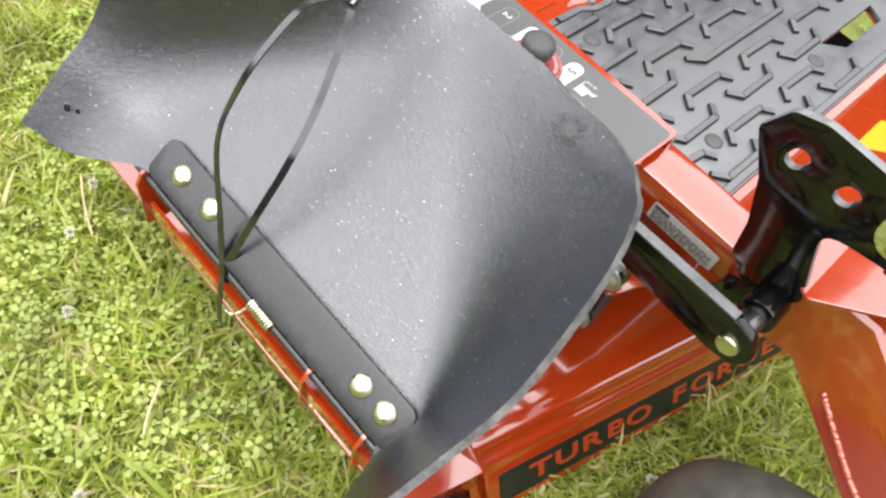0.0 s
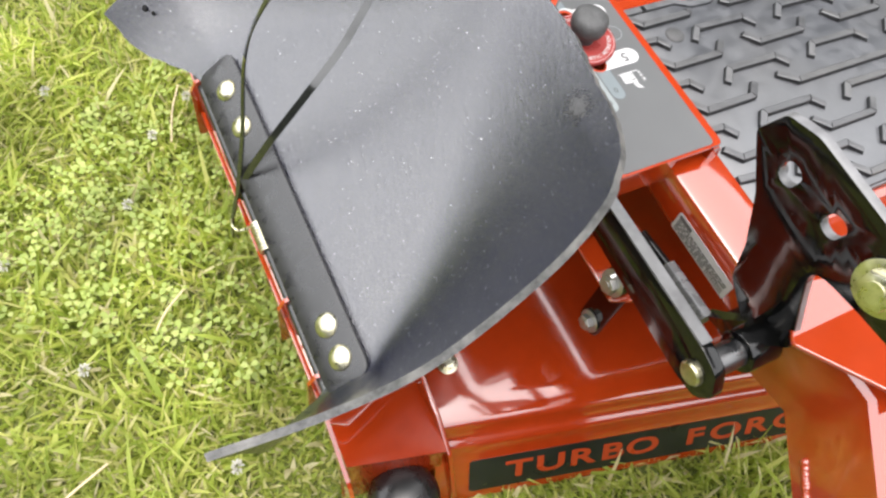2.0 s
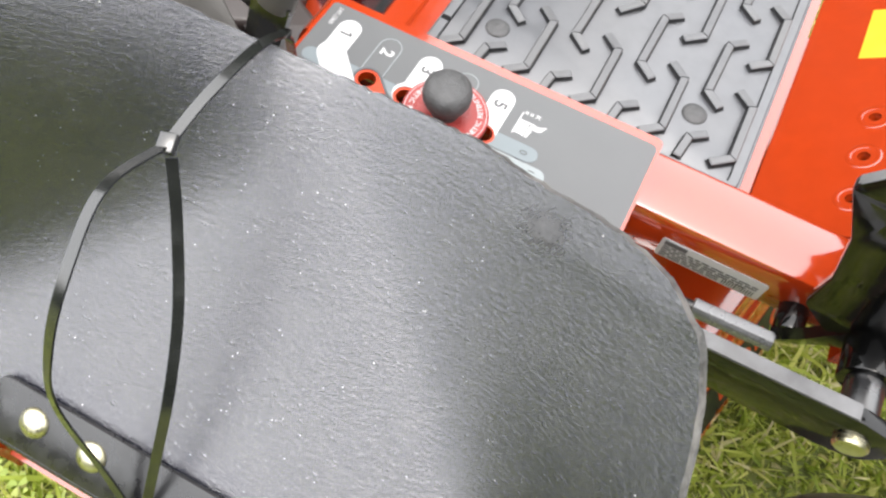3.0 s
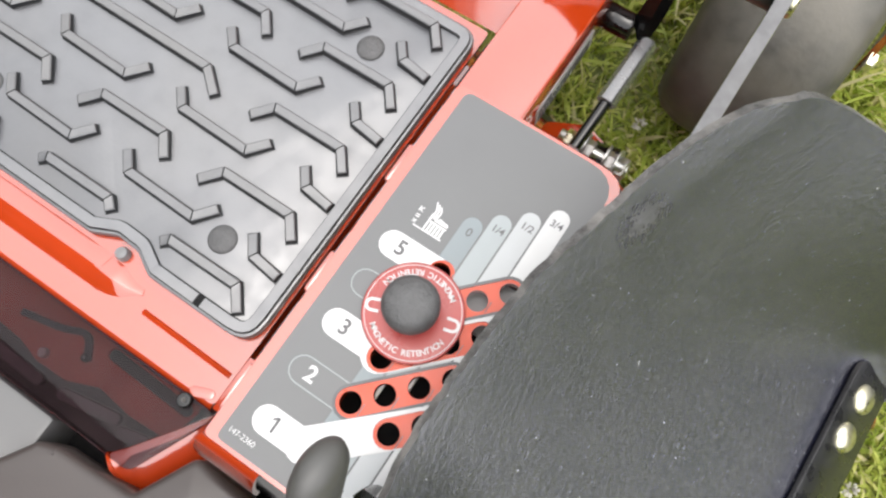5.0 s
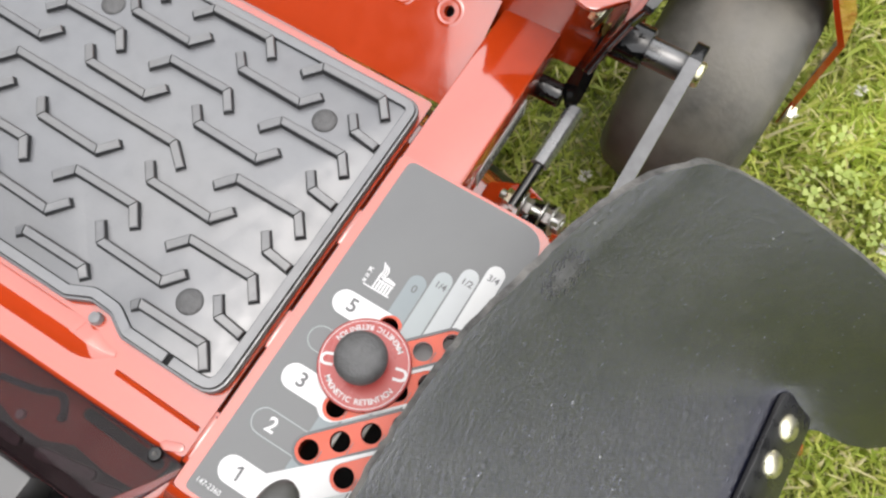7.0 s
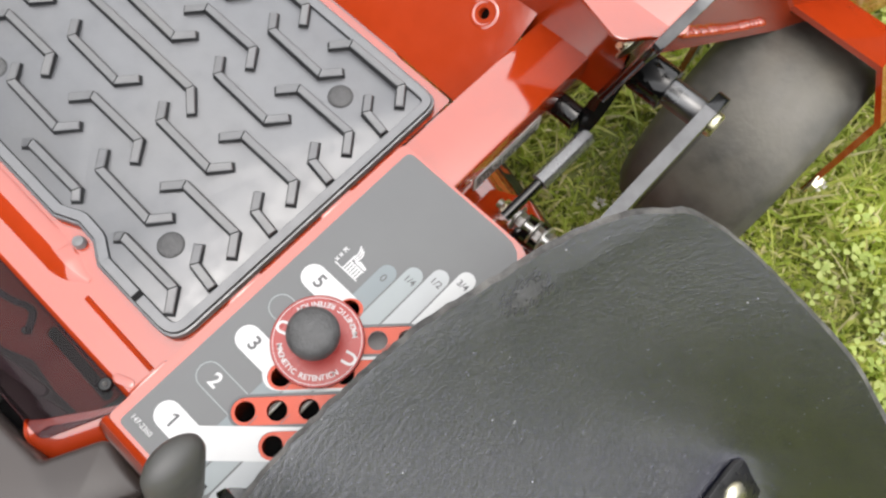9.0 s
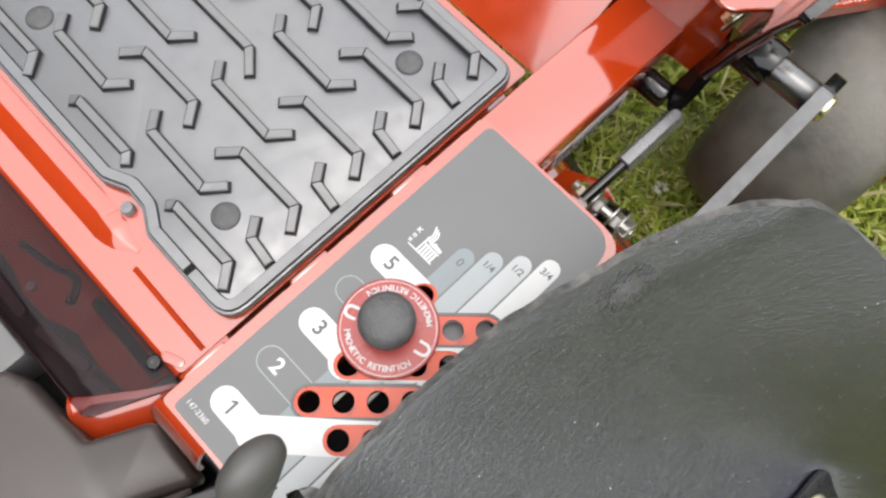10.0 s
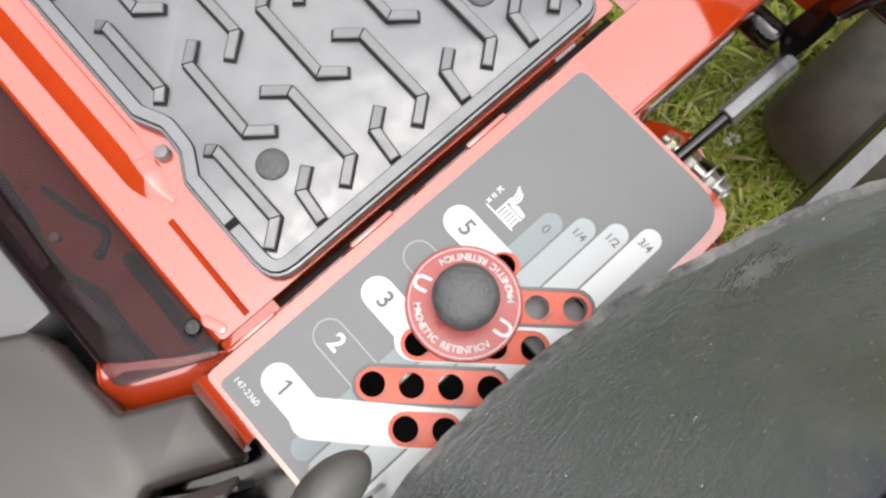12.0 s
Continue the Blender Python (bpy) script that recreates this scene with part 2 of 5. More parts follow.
def part(name, bm, mat, parent=None, label="", smooth=None):
    me = bpy.data.meshes.new(name)
    bm.normal_update()
    bm.to_mesh(me)
    bm.free()
    for m in mat if isinstance(mat, (list, tuple)) else [mat]:
        me.materials.append(m)
    ob = new(name, me)
    if smooth is not None:
        me.polygons.foreach_set("use_smooth", [True] * len(me.polygons))
        me.set_sharp_from_angle(angle=radians(smooth))
    if parent is not None:
        ob.parent = parent
        if parent.type == "EMPTY":
            ob.matrix_parent_inverse = Matrix.Translation(-parent.location)
    if label:
        ob["label"] = label
    return ob


def box(bm, a, b, bevel=0.0, m=None, seg=2):
    g = bmesh.ops.create_cube(bm, size=1.0)
    vs = g["verts"]
    c, s = (Vector(a) + Vector(b)) / 2, Vector(b) - Vector(a)
    bmesh.ops.scale(bm, vec=s, verts=vs)
    bmesh.ops.translate(bm, vec=c, verts=vs)
    if bevel:
        es = list({e for v in vs for e in v.link_edges})
        r = bmesh.ops.bevel(bm, geom=es, offset=bevel, segments=seg, affect="EDGES", profile=0.5)
        vs = [v for v in r["verts"]]
    if m is not None:
        bmesh.ops.transform(bm, matrix=m, verts=vs)
    return bm


def new_box(a, b, bevel=0.0, m=None):
    return box(bmesh.new(), a, b, bevel, m)


def along_up(a, b):
    """The same, with the pose's x axis kept near the world's x."""
    a, b = Vector(a), Vector(b)
    z = (b - a).normalized()
    y = z.cross(Vector((1, 0, 0))).normalized()
    x = y.cross(z)
    c = (a + b) / 2
    return Matrix(((x.x, y.x, z.x, c.x), (x.y, y.y, z.y, c.y), (x.z, y.z, z.z, c.z), (0, 0, 0, 1))), (b - a).length


def along(a, b):
    """The pose that carries the z axis from a to b."""
    a, b = Vector(a), Vector(b)
    return Matrix.Translation((a + b) / 2) @ (b - a).to_track_quat("Z", "Y").to_matrix().to_4x4(), (b - a).length


def rod(bm, a, b, r, seg=20, r2=None, bevel=0.0):
    m, length = along(a, b)
    g = bmesh.ops.create_cone(bm, cap_ends=True, segments=seg, radius1=r, radius2=r if r2 is None else r2, depth=length, matrix=m)
    if bevel:
        caps = [f for f in {f for v in g["verts"] for f in v.link_faces} if len(f.verts) == seg]
        bmesh.ops.bevel(bm, geom=list({e for f in caps for e in f.edges}), offset=bevel, segments=2, affect="EDGES", profile=0.5)
    return bm


def lathe(bm, profile, m, seg=32):
    """Turns (radius, height) pairs round the z axis of m."""
    rings = []
    for r, h in profile:
        if r < 1e-6:
            rings.append([bm.verts.new(m @ Vector((0, 0, h)))])
        else:
            rings.append([bm.verts.new(m @ Vector((r * math.cos(2 * math.pi * i / seg), r * math.sin(2 * math.pi * i / seg), h))) for i in range(seg)])
    for p, q in zip(rings, rings[1:]):
        for i in range(seg):
            j = (i + 1) % seg
            vs = [p[i % len(p)], p[j % len(p)], q[j % len(q)], q[i % len(q)]]
            vs = list(dict.fromkeys(vs))
            if len(vs) > 2:
                bm.faces.new(vs)
    bmesh.ops.recalc_face_normals(bm, faces=bm.faces)
    return bm


def rounded(points, r, seg=5):
    """A closed outline with its corners rounded; r is one radius or one for each corner."""
    out, n = [], len(points)
    for i, p in enumerate(points):
        rad = r[i] if isinstance(r, (list, tuple)) else r
        p, a, b = Vector(p), Vector(points[i - 1]), Vector(points[(i + 1) % n])
        u, v = (a - p), (b - p)
        if rad <= 0:
            out.append(tuple(p))
            continue
        ang = u.angle(v)
        d = min(rad / math.tan(ang / 2), u.length * 0.49, v.length * 0.49)
        s, e = p + u.normalized() * d, p + v.normalized() * d
        for k in range(seg + 1):
            t = k / seg
            out.append(tuple((1 - t) ** 2 * s + 2 * t * (1 - t) * p + t * t * e))
    return out


def circle(x, y, r, seg=20):
    return [(x + r * math.cos(2 * math.pi * k / seg), y + r * math.sin(2 * math.pi * k / seg)) for k in range(seg)]


def capsule(a, b, r, seg=8):
    a, b = Vector(a), Vector(b)
    w = math.atan2(b.y - a.y, b.x - a.x)
    out = []
    for k in range(seg + 1):
        t = w - math.pi / 2 + math.pi * k / seg
        out.append((b.x + r * math.cos(t), b.y + r * math.sin(t)))
    for k in range(seg + 1):
        t = w + math.pi / 2 + math.pi * k / seg
        out.append((a.x + r * math.cos(t), a.y + r * math.sin(t)))
    return out


def sheet(outline, holes, thick, place, bm=None, bevel=0.0):
    """A flat plate from an outline with holes, in the xy plane of the pose place, its top at z = 0."""
    bm = bm or bmesh.new()
    tmp = bmesh.new()
    edges = []
    for loop in [outline, *holes]:
        vs = [tmp.verts.new((p[0], p[1], 0)) for p in loop]
        edges += [tmp.edges.new((vs[i], vs[(i + 1) % len(vs)])) for i in range(len(vs))]
    bmesh.ops.triangle_fill(tmp, edges=edges, use_beauty=True, normal=(0, 0, 1))
    if thick:
        g = bmesh.ops.extrude_face_region(tmp, geom=tmp.faces[:])
        bmesh.ops.translate(tmp, vec=(0, 0, -thick), verts=[v for v in g["geom"] if isinstance(v, bmesh.types.BMVert)])
    bmesh.ops.recalc_face_normals(tmp, faces=tmp.faces)
    if bevel:
        sharp = [e for e in tmp.edges if len(e.link_faces) == 2 and e.calc_face_angle(0) > 1.2]
        bmesh.ops.bevel(tmp, geom=sharp, offset=bevel, segments=2, affect="EDGES", profile=0.5)
    bmesh.ops.transform(tmp, matrix=place, verts=tmp.verts)
    me = bpy.data.meshes.new("tmp")
    tmp.to_mesh(me)
    tmp.free()
    bm.from_mesh(me)
    bpy.data.meshes.remove(me)
    return bm


def smooth_path(points, per=8):
    """A Catmull-Rom line through points."""
    pts = [Vector(p) for p in points]
    pts = [2 * pts[0] - pts[1], *pts, 2 * pts[-1] - pts[-2]]
    out = []
    for i in range(1, len(pts) - 2):
        a, b, c, d = pts[i - 1:i + 3]
        for k in range(per):
            t = k / per
            out.append(0.5 * (2 * b + (c - a) * t + (2 * a - 5 * b + 4 * c - d) * t * t + (3 * b - a - 3 * c + d) * t ** 3))
    return [*out, pts[-2]]


def sweep(bm, path, section, ups, close=True):
    """Carries a closed section (u, v) along a path; ups gives the direction of v."""
    rings = []
    for i, p in enumerate(path):
        t = (path[min(i + 1, len(path) - 1)] - path[max(i - 1, 0)]).normalized()
        up = Vector(ups[i] if isinstance(ups, list) else ups)
        side = t.cross(up).normalized()
        up = side.cross(t)
        rings.append([bm.verts.new(p + side * u + up * v) for u, v in section])
    n = len(section)
    for p, q in zip(rings, rings[1:]):
        for k in range(n):
            bm.faces.new((p[k], p[(k + 1) % n], q[(k + 1) % n], q[k]))
    if close:
        bm.faces.new(rings[0])
        bm.faces.new(rings[-1][::-1])
    bmesh.ops.recalc_face_normals(bm, faces=bm.faces)
    return bm


def round_section(r, seg=10):
    return [(r * math.cos(2 * math.pi * k / seg), r * math.sin(2 * math.pi * k / seg)) for k in range(seg)]


def rect_section(w, h):
    return [(-w / 2, -h / 2), (w / 2, -h / 2), (w / 2, h / 2), (-w / 2, h / 2)]


def lettering(name, text, place, size, mat, parent, label="", depth=0.0001, bold=0.0, spacing=1.0):
    """Writing in the built-in font as a mesh, centred on the pose."""
    cu = bpy.data.curves.new(name, "FONT")
    cu.body, cu.size, cu.extrude, cu.offset = text, size, depth, bold
    cu.align_x, cu.align_y, cu.space_character = "CENTER", "CENTER", spacing
    tmp = bpy.data.objects.new(name, cu)
    scene.collection.objects.link(tmp)
    me = bpy.data.meshes.new_from_object(tmp.evaluated_get(bpy.context.evaluated_depsgraph_get()))
    bpy.data.objects.remove(tmp)
    bpy.data.curves.remove(cu)
    me.transform(place)
    me.materials.clear()
    me.materials.append(mat)
    ob = new(name, me)
    ob.parent = parent
    if parent.type == "EMPTY":
        ob.matrix_parent_inverse = Matrix.Translation(-parent.location)
    if label:
        ob["label"] = label
    return ob


def hexbolt(name, at, axis, r, parent, mat=None, washer=True, head=0.007, label=""):
    bm = bmesh.new()
    a = Vector(axis).normalized()
    p = Vector(at)
    if washer:
        rod(bm, p, p + a * 0.0018, r * 1.45, 24, bevel=0.0004)
    rod(bm, p + a * 0.0018, p + a * (0.0018 + head), r, 6, bevel=0.0008)
    rod(bm, p + a * head, p + a * (head + 0.003), r * 0.55, 14)
    return part(name, bm, mat or STEEL, parent, label, smooth=35)


def level(z):
    return Matrix.Translation((0, 0, z))


def side_x(x):
    """Lays a sheet's (u, v) on (y, z) at that x, facing +x."""
    return Matrix(((0, 0, 1, x), (1, 0, 0, 0), (0, 1, 0, 0), (0, 0, 0, 1)))


def ground_z(x, y):
    return 0.09 * y + 0.012 * math.sin(3.1 * x + 1.3 * y) + 0.008 * math.sin(5.3 * y - 2.2 * x)


# ---- ground ----
bm = bmesh.new()
xs = sorted({*np.linspace(-2, 3, 51).round(3), -60, -30, -12, -5, 6, 14, 30, 60})
ys = sorted({*np.linspace(-2.5, 2.5, 51).round(3), -60, -30, -12, -5, 5, 12, 30, 60})
grid = [[bm.verts.new((x, y, ground_z(x, y) if abs(y) < 3 else 0.09 * math.copysign(3, y))) for y in ys] for x in xs]
for i in range(len(xs) - 1):
    for j in range(len(ys) - 1):
        bm.faces.new((grid[i][j], grid[i + 1][j], grid[i + 1][j + 1], grid[i][j + 1]))
ground = tagged(part("ground", bm, SOIL, smooth=60), "lawn soil with thatch under short mown grass", "ground", kind="structure")

# unseen treeline all round the lawn; its tall lobes are added to darken reflections
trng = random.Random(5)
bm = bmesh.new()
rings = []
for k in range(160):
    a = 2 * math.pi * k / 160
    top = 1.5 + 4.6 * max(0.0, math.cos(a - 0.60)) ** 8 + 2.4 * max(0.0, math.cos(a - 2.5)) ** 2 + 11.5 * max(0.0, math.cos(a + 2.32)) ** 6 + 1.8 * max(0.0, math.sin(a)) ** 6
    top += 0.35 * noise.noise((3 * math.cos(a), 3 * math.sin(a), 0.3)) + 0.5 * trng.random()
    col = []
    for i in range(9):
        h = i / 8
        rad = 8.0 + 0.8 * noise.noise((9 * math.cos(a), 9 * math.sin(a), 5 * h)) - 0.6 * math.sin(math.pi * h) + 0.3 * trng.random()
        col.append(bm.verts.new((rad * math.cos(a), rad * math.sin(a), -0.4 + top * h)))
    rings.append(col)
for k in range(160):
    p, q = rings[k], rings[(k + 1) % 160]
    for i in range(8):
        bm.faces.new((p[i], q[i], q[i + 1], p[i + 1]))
tagged(part("backdrop", bm, TREELINE_SHADE), "dark green treeline ring, added out of view, heights shaped to darken reflections", "trees", kind="structure")

# ---- the mower ----
P = 0.44
mower = thing("riding_mower", (0, 0.2, 0.05), "orange zero-turn riding mower, rubber chute tied up, on a lawn", "lawn mower")

# deck
F0, FD = Vector((0.345, 0.307)), Vector((-0.9705, 0.2412))   # the line of the label's top edge, from the deck's right corner inwards
FN = Vector((0.2412, 0.9705))


def front(u, out, z):
    """A place u metres along the deck's front line from its right corner, out metres before it."""
    q = F0 + FD * u + FN * out
    return Vector((q.x, q.y, z))


bm = bmesh.new()
profile = [(-0.40, 0.1600), (-0.160, 0.1600), (-0.060, 0.1590), (-0.030, 0.1578), (-0.025, 0.1555), (-0.0225, 0.151), (-0.0195, 0.142), (-0.013, 0.1365), (-0.0085, 0.1345), (-0.0055, 0.130), (-0.0035, 0.122), (0.003, 0.115), (0.031, 0.071), (0.034, 0.064), (0.030, 0.058)]
stations = [0.104, 0.3, 0.5, 0.7, 0.87]
rows_ = [[bm.verts.new(front(u, o, z)) for o, z in profile] for u in stations]
for p, q in zip(rows_, rows_[1:]):
    for k in range(len(profile) - 1):
        bm.faces.new((p[k], p[k + 1], q[k + 1], q[k]))
bmesh.ops.recalc_face_normals(bm, faces=bm.faces)
deck = part("deck_shell", bm, ORANGE, mower, smooth=50)
bm = bmesh.new()
box(bm, (0.236, -0.35, 0.150), (0.334, 0.2555, 0.1592), 0.002)
sheet(rounded([(0.342, 0.268), (0.323, 0.278), (0.257, 0.251), (0.270, 0.244), (0.338, 0.252)], 0.005), [], 0.004, level(0.195), bm, bevel=0.001)
box(bm, (0.272, 0.246, 0.159), (0.330, 0.252, 0.192), 0.001)
part("discharge_tunnel", bm, ORANGE, mower, smooth=40)
bm = bmesh.new()
sheet([(0.225, 0.255), (0.336, 0.255), (0.336, 0.308), (0.237, 0.334)], [], 0.004, level(0.160), bm)
ledge_front = [(0.239, 0.331, 0.160), (0.343, 0.307, 0.160), (0.343, 0.318, 0.070), (0.239, 0.343, 0.070)]
bm.faces.new([bm.verts.new(q) for q in ledge_front])
part("corner_ledge", bm, ORANGE, mower, smooth=30)
bm = bmesh.new()
sheet(rounded([(0.235, 0.192), (0.30, 0.178), (0.338, 0.152), (0.375, 0.075), (0.362, 0.045), (0.33, 0.06), (0.235, 0.10)], 0.008), [], 0.005, side_x(0.236), bm, bevel=0.001)
part("gusset", bm, ORANGE, mower, smooth=30)
bm = bmesh.new()
sheet(rounded([(-0.105, 0.215), (-0.105, 0.240), (0.27, 0.245), (0.335, 0.205), (0.405, 0.09), (0.405, 0.045), (0.385, 0.045), (0.322, 0.185), (0.265, 0.226)], [0.008, 0.008, 0.02, 0.03, 0.01, 0, 0, 0.03, 0.02]), [], 0.004, side_x(0.347), bm)
part("side_skirt", bm, ORANGE, mower, smooth=30)
bm = bmesh.new()
lathe(bm, [(0.0, 0.045), (0.018, 0.044), (0.031, 0.036), (0.038, 0.020), (0.039, -0.02), (0.034, -0.034), (0.0, -0.036)], Matrix.Translation((0.288, 0.352, 0.095)), 32)
part("anti_scalp_roller", bm, STRAP, mower, "satin black plastic anti-scalp roller", smooth=50)
hexbolt("deck_bolt", (0.197, 0.250, 0.1635), (0, 0, 1), 0.008, mower, ZINC)

# front label
SLOPE_OUT, SLOPE_UP = 0.5369, 0.8437   # the front wall leans back


def on_face(u, v, lift=0.0):
    """A pose on the leaning front wall: x along it, y up it, v metres below the upper crease."""
    up = Vector((-FN.x * SLOPE_OUT, -FN.y * SLOPE_OUT, SLOPE_UP))
    nrm = Vector((FN.x * SLOPE_UP, FN.y * SLOPE_UP, SLOPE_OUT))
    o = front(u, 0.003, 0.115) - up * v + nrm * lift
    return Matrix(((FD.x, up.x, nrm.x, o.x), (FD.y, up.y, nrm.y, o.y), (0, up.z, nrm.z, o.z), (0, 0, 0, 1)))


bm = bmesh.new()
uw = 0.235
sheet(rounded([(-uw, -0.0225), (uw, -0.0225), (uw, 0.0225), (-uw, 0.0225)], 0.005), [], 0.0008, on_face(0.142 + uw, 0.025, 0.001), bm)
part("name_label", bm, LABELB, mower, "black label with red-orange lettering on the deck front")
for k, ch in enumerate("TURBO FORCE"):
    if ch != " ":
        lettering("label_letter", ch, on_face(0.1995 + 0.0375 * k if k < 6 else 0.4165 + 0.0405 * (k - 6), 0.025, 0.0013) @ Matrix.Diagonal((1.55, 1, 1, 1)), 0.033, LABELR, mower, depth=0.0002, bold=0.0009)

# ---- discharge chute ----
A0, DS, DN = Vector((0.318, 0.0, 0.298)), Vector((-0.78, 0.0, 0.626)), Vector((0.626, 0.0, 0.78))


def ease(t):
    t = min(max(t, 0.0), 1.0)
    return t * t * (3 - 2 * t)


FRONT_Y = [(-0.03, 0.311), (0.05, 0.318), (0.117, 0.323), (0.20, 0.312), (0.25, 0.301), (0.283, 0.288), (0.297, 0.276), (0.307, 0.262), (0.313, 0.245)]
REAR_Y = [(-0.03, -0.225), (0.22, -0.235), (0.28, -0.225), (0.313, -0.19)]
FLARE = [(-0.03, 0.160), (-0.02, 0.152), (0.0, 0.136), (0.02, 0.124), (0.04, 0.116), (0.06, 0.111), (0.117, 0.108), (0.20, 0.095), (0.25, 0.088), (0.283, 0.084), (0.32, 0.084)]


def steps(table, v):
    """Smooth look-up in a table: a cubic through its rows."""
    n = len(table)
    slope_at = []
    for i in range(n):
        (a, p), (b, q) = table[max(i - 1, 0)], table[min(i + 1, n - 1)]
        slope_at.append((q - p) / (b - a))
    v = min(max(v, table[0][0]), table[-1][0])
    for i in range(n - 1):
        (a, p), (b, q) = table[i], table[i + 1]
        if v <= b:
            w = b - a
            t = (v - a) / w
            return p * (2 * t ** 3 - 3 * t * t + 1) + q * (3 * t * t - 2 * t ** 3) + slope_at[i] * w * (t ** 3 - 2 * t * t + t) + slope_at[i + 1] * w * (t ** 3 - t * t)
    return table[-1][1]


def bulge(s, y):
    h = 0.0
    e = ease((s - 0.02) / 0.17)
    y1 = 0.256 - 0.232 * (max(s - 0.02, 0.0) / 0.293) ** 1.15
    if y > y1:
        h = steps(FLARE, s) * ((y - y1) / (max(steps(FRONT_Y, s), 0.289) - y1)) ** (2.35 - 0.15 * e)
    y0 = -0.112 + 0.16 * ease((s - 0.02) / 0.28)
    if y < y0:
        d = y0 - y
        h = 4.0 * d * d if d < 0.1 else 0.04 + 0.8 * (d - 0.1)
    return h - 0.010 * math.sin(math.pi * min(max(s, 0), 0.31) / 0.31)


def chute_point(s, y, lift=0.0):
    p = A0 + DS * s + DN * (bulge(s, y) + lift)
    return Vector((p.x, y, p.z))


bm = bmesh.new()
NU, NV, THICK = 56, 84, 0.0062
outer, inner = [], []
crng = random.Random(8)
for j in range(NV + 1):
    ro, ri = [], []
    for i in range(NU + 1):
        sn = -0.026 + 0.339 * i / NU
        ya, yb = steps(REAR_Y, sn), steps(FRONT_Y, sn)
        y = ya + (yb - ya) * j / NV
        drop = 0.05 * ease((-0.10 - y) / 0.1) + 0.006 * ease((y - 0.24) / 0.06) + 0.055 * ease((y - 0.262) / 0.016) * (1 - ease((y - 0.283) / 0.028))
        sv = sn - drop * (1 - i / NU) ** 3 - (0.008 * ease((y - 0.13) / 0.08) + 0.004 * ease((y - 0.21) / 0.04)) * ease((sn - 0.19) / 0.12)
        if i in (0, NU) or j in (0, NV):
            sv += crng.uniform(-0.0009, 0.0009)
        p = chute_point(sv, y)
        e = 0.002
        nrm = (chute_point(sv, y + e) - chute_point(sv, y - e)).cross(chute_point(sv + e, y) - chute_point(sv - e, y)).normalized()
        ro.append(bm.verts.new(p))
        ri.append(bm.verts.new(p - nrm * THICK))
    outer.append(ro)
    inner.append(ri)
for j in range(NV):
    for i in range(NU):
        bm.faces.new((outer[j][i], outer[j][i + 1], outer[j + 1][i + 1], outer[j + 1][i]))
        bm.faces.new((inner[j][i], inner[j + 1][i], inner[j + 1][i + 1], inner[j][i + 1]))
edge_faces = []
for j in range(NV):
    for i in (0, NU):
        edge_faces.append(bm.faces.new((outer[j][i], outer[j + 1][i], inner[j + 1][i], inner[j][i])))
for i in range(NU):
    for j in (0, NV):
        edge_faces.append(bm.faces.new((outer[j][i], outer[j][i + 1], inner[j][i + 1], inner[j][i])))
bmesh.ops.recalc_face_normals(bm, faces=bm.faces)
for f in edge_faces:
    f.material_index = 1
chute = part("discharge_chute", bm, [RUBBER, EDGE], mower, "dark grey moulded rubber chute, folded up and scuffed", smooth=50)
# a pale scuffed patch near the upper front corner
bm = bmesh.new()
srng = random.Random(21)
for k in range(700):
    a, r = srng.uniform(0, 2 * math.pi), abs(srng.gauss(0, 0.55))
    if r > 1.25:
        continue
    sc, yc = 0.286 + 0.0105 * r * math.cos(a), 0.197 + 0.0150 * r * math.sin(a)
    dl, dw, ang = srng.uniform(0.0006, 0.0019), srng.uniform(0.00018, 0.00042), 0.7 + srng.gauss(0, 0.15)
    ux, uy = math.cos(ang), math.sin(ang)
    vs = [bm.verts.new(chute_point(sc + ux * p - uy * q, yc + uy * p + ux * q, 0.0004)) for p, q in ((-dl, -dw), (dl, -dw), (dl, dw), (-dl, dw))]
    bm.faces.new(vs)
part("scuff_mark", bm, SCUFF, chute, "pale scuff of fine scratches", smooth=60)["kind"] = "stuff"

bm = bmesh.new()
for ds, dy, r in ((0.0, 0.0, 0.0030), (0.004, 0.008, 0.0020)):
    c0 = chute_point(-0.035 + ds, -0.205 + dy, 0.001)
    lathe(bm, [(r, -0.0012), (r * 1.1, 0.0006), (r * 0.7, 0.0016), (r * 0.35, 0.0004), (0, 0.0002)], Matrix.Translation(c0) @ Matrix.Rotation(0.67, 4, "Y") @ Matrix.Diagonal((1.0, 1.35, 1, 1)), 9)
part("torn_burr", bm, RUBBER_SHADE, chute, "small torn burr in the rubber", smooth=50)

CH = Matrix(((DS.x, 0, DN.x, A0.x), (0, 1, 0, 0), (DS.z, 0, DN.z, A0.z), (0, 0, 0, 1)))   # (s, y, lift) to world
bm = bmesh.new()
sheet(rounded([(-0.026, -0.109), (0.022, -0.109), (0.022, 0.272), (-0.026, 0.272)], 0.013), [], 0.004, CH @ level(0.0045), bm, bevel=0.0008)
part("clamp_strap", bm, STRAP, chute, "flat black steel clamp strap", smooth=30)
for y in (-0.070, -0.020, 0.214, 0.247):
    bm = bmesh.new()
    lathe(bm, [(0.0118, 0), (0.0118, 0.0008), (0.0105, 0.0028), (0.0075, 0.0046), (0.0038, 0.0056), (0, 0.0058)], CH @ Matrix.Translation((0.0, y, 0.0045)), 24)
    part("carriage_bolt", bm, ZINC, chute, "yellow zinc carriage bolt head", smooth=60)
HX, HZ = 0.3385, 0.268
bm = bmesh.new()
rod(bm, (HX, -0.13, HZ), (HX, 0.262, HZ), 0.0048, 16)
part("hinge_rod", bm, STRAP, mower, smooth=40)
bm = bmesh.new()
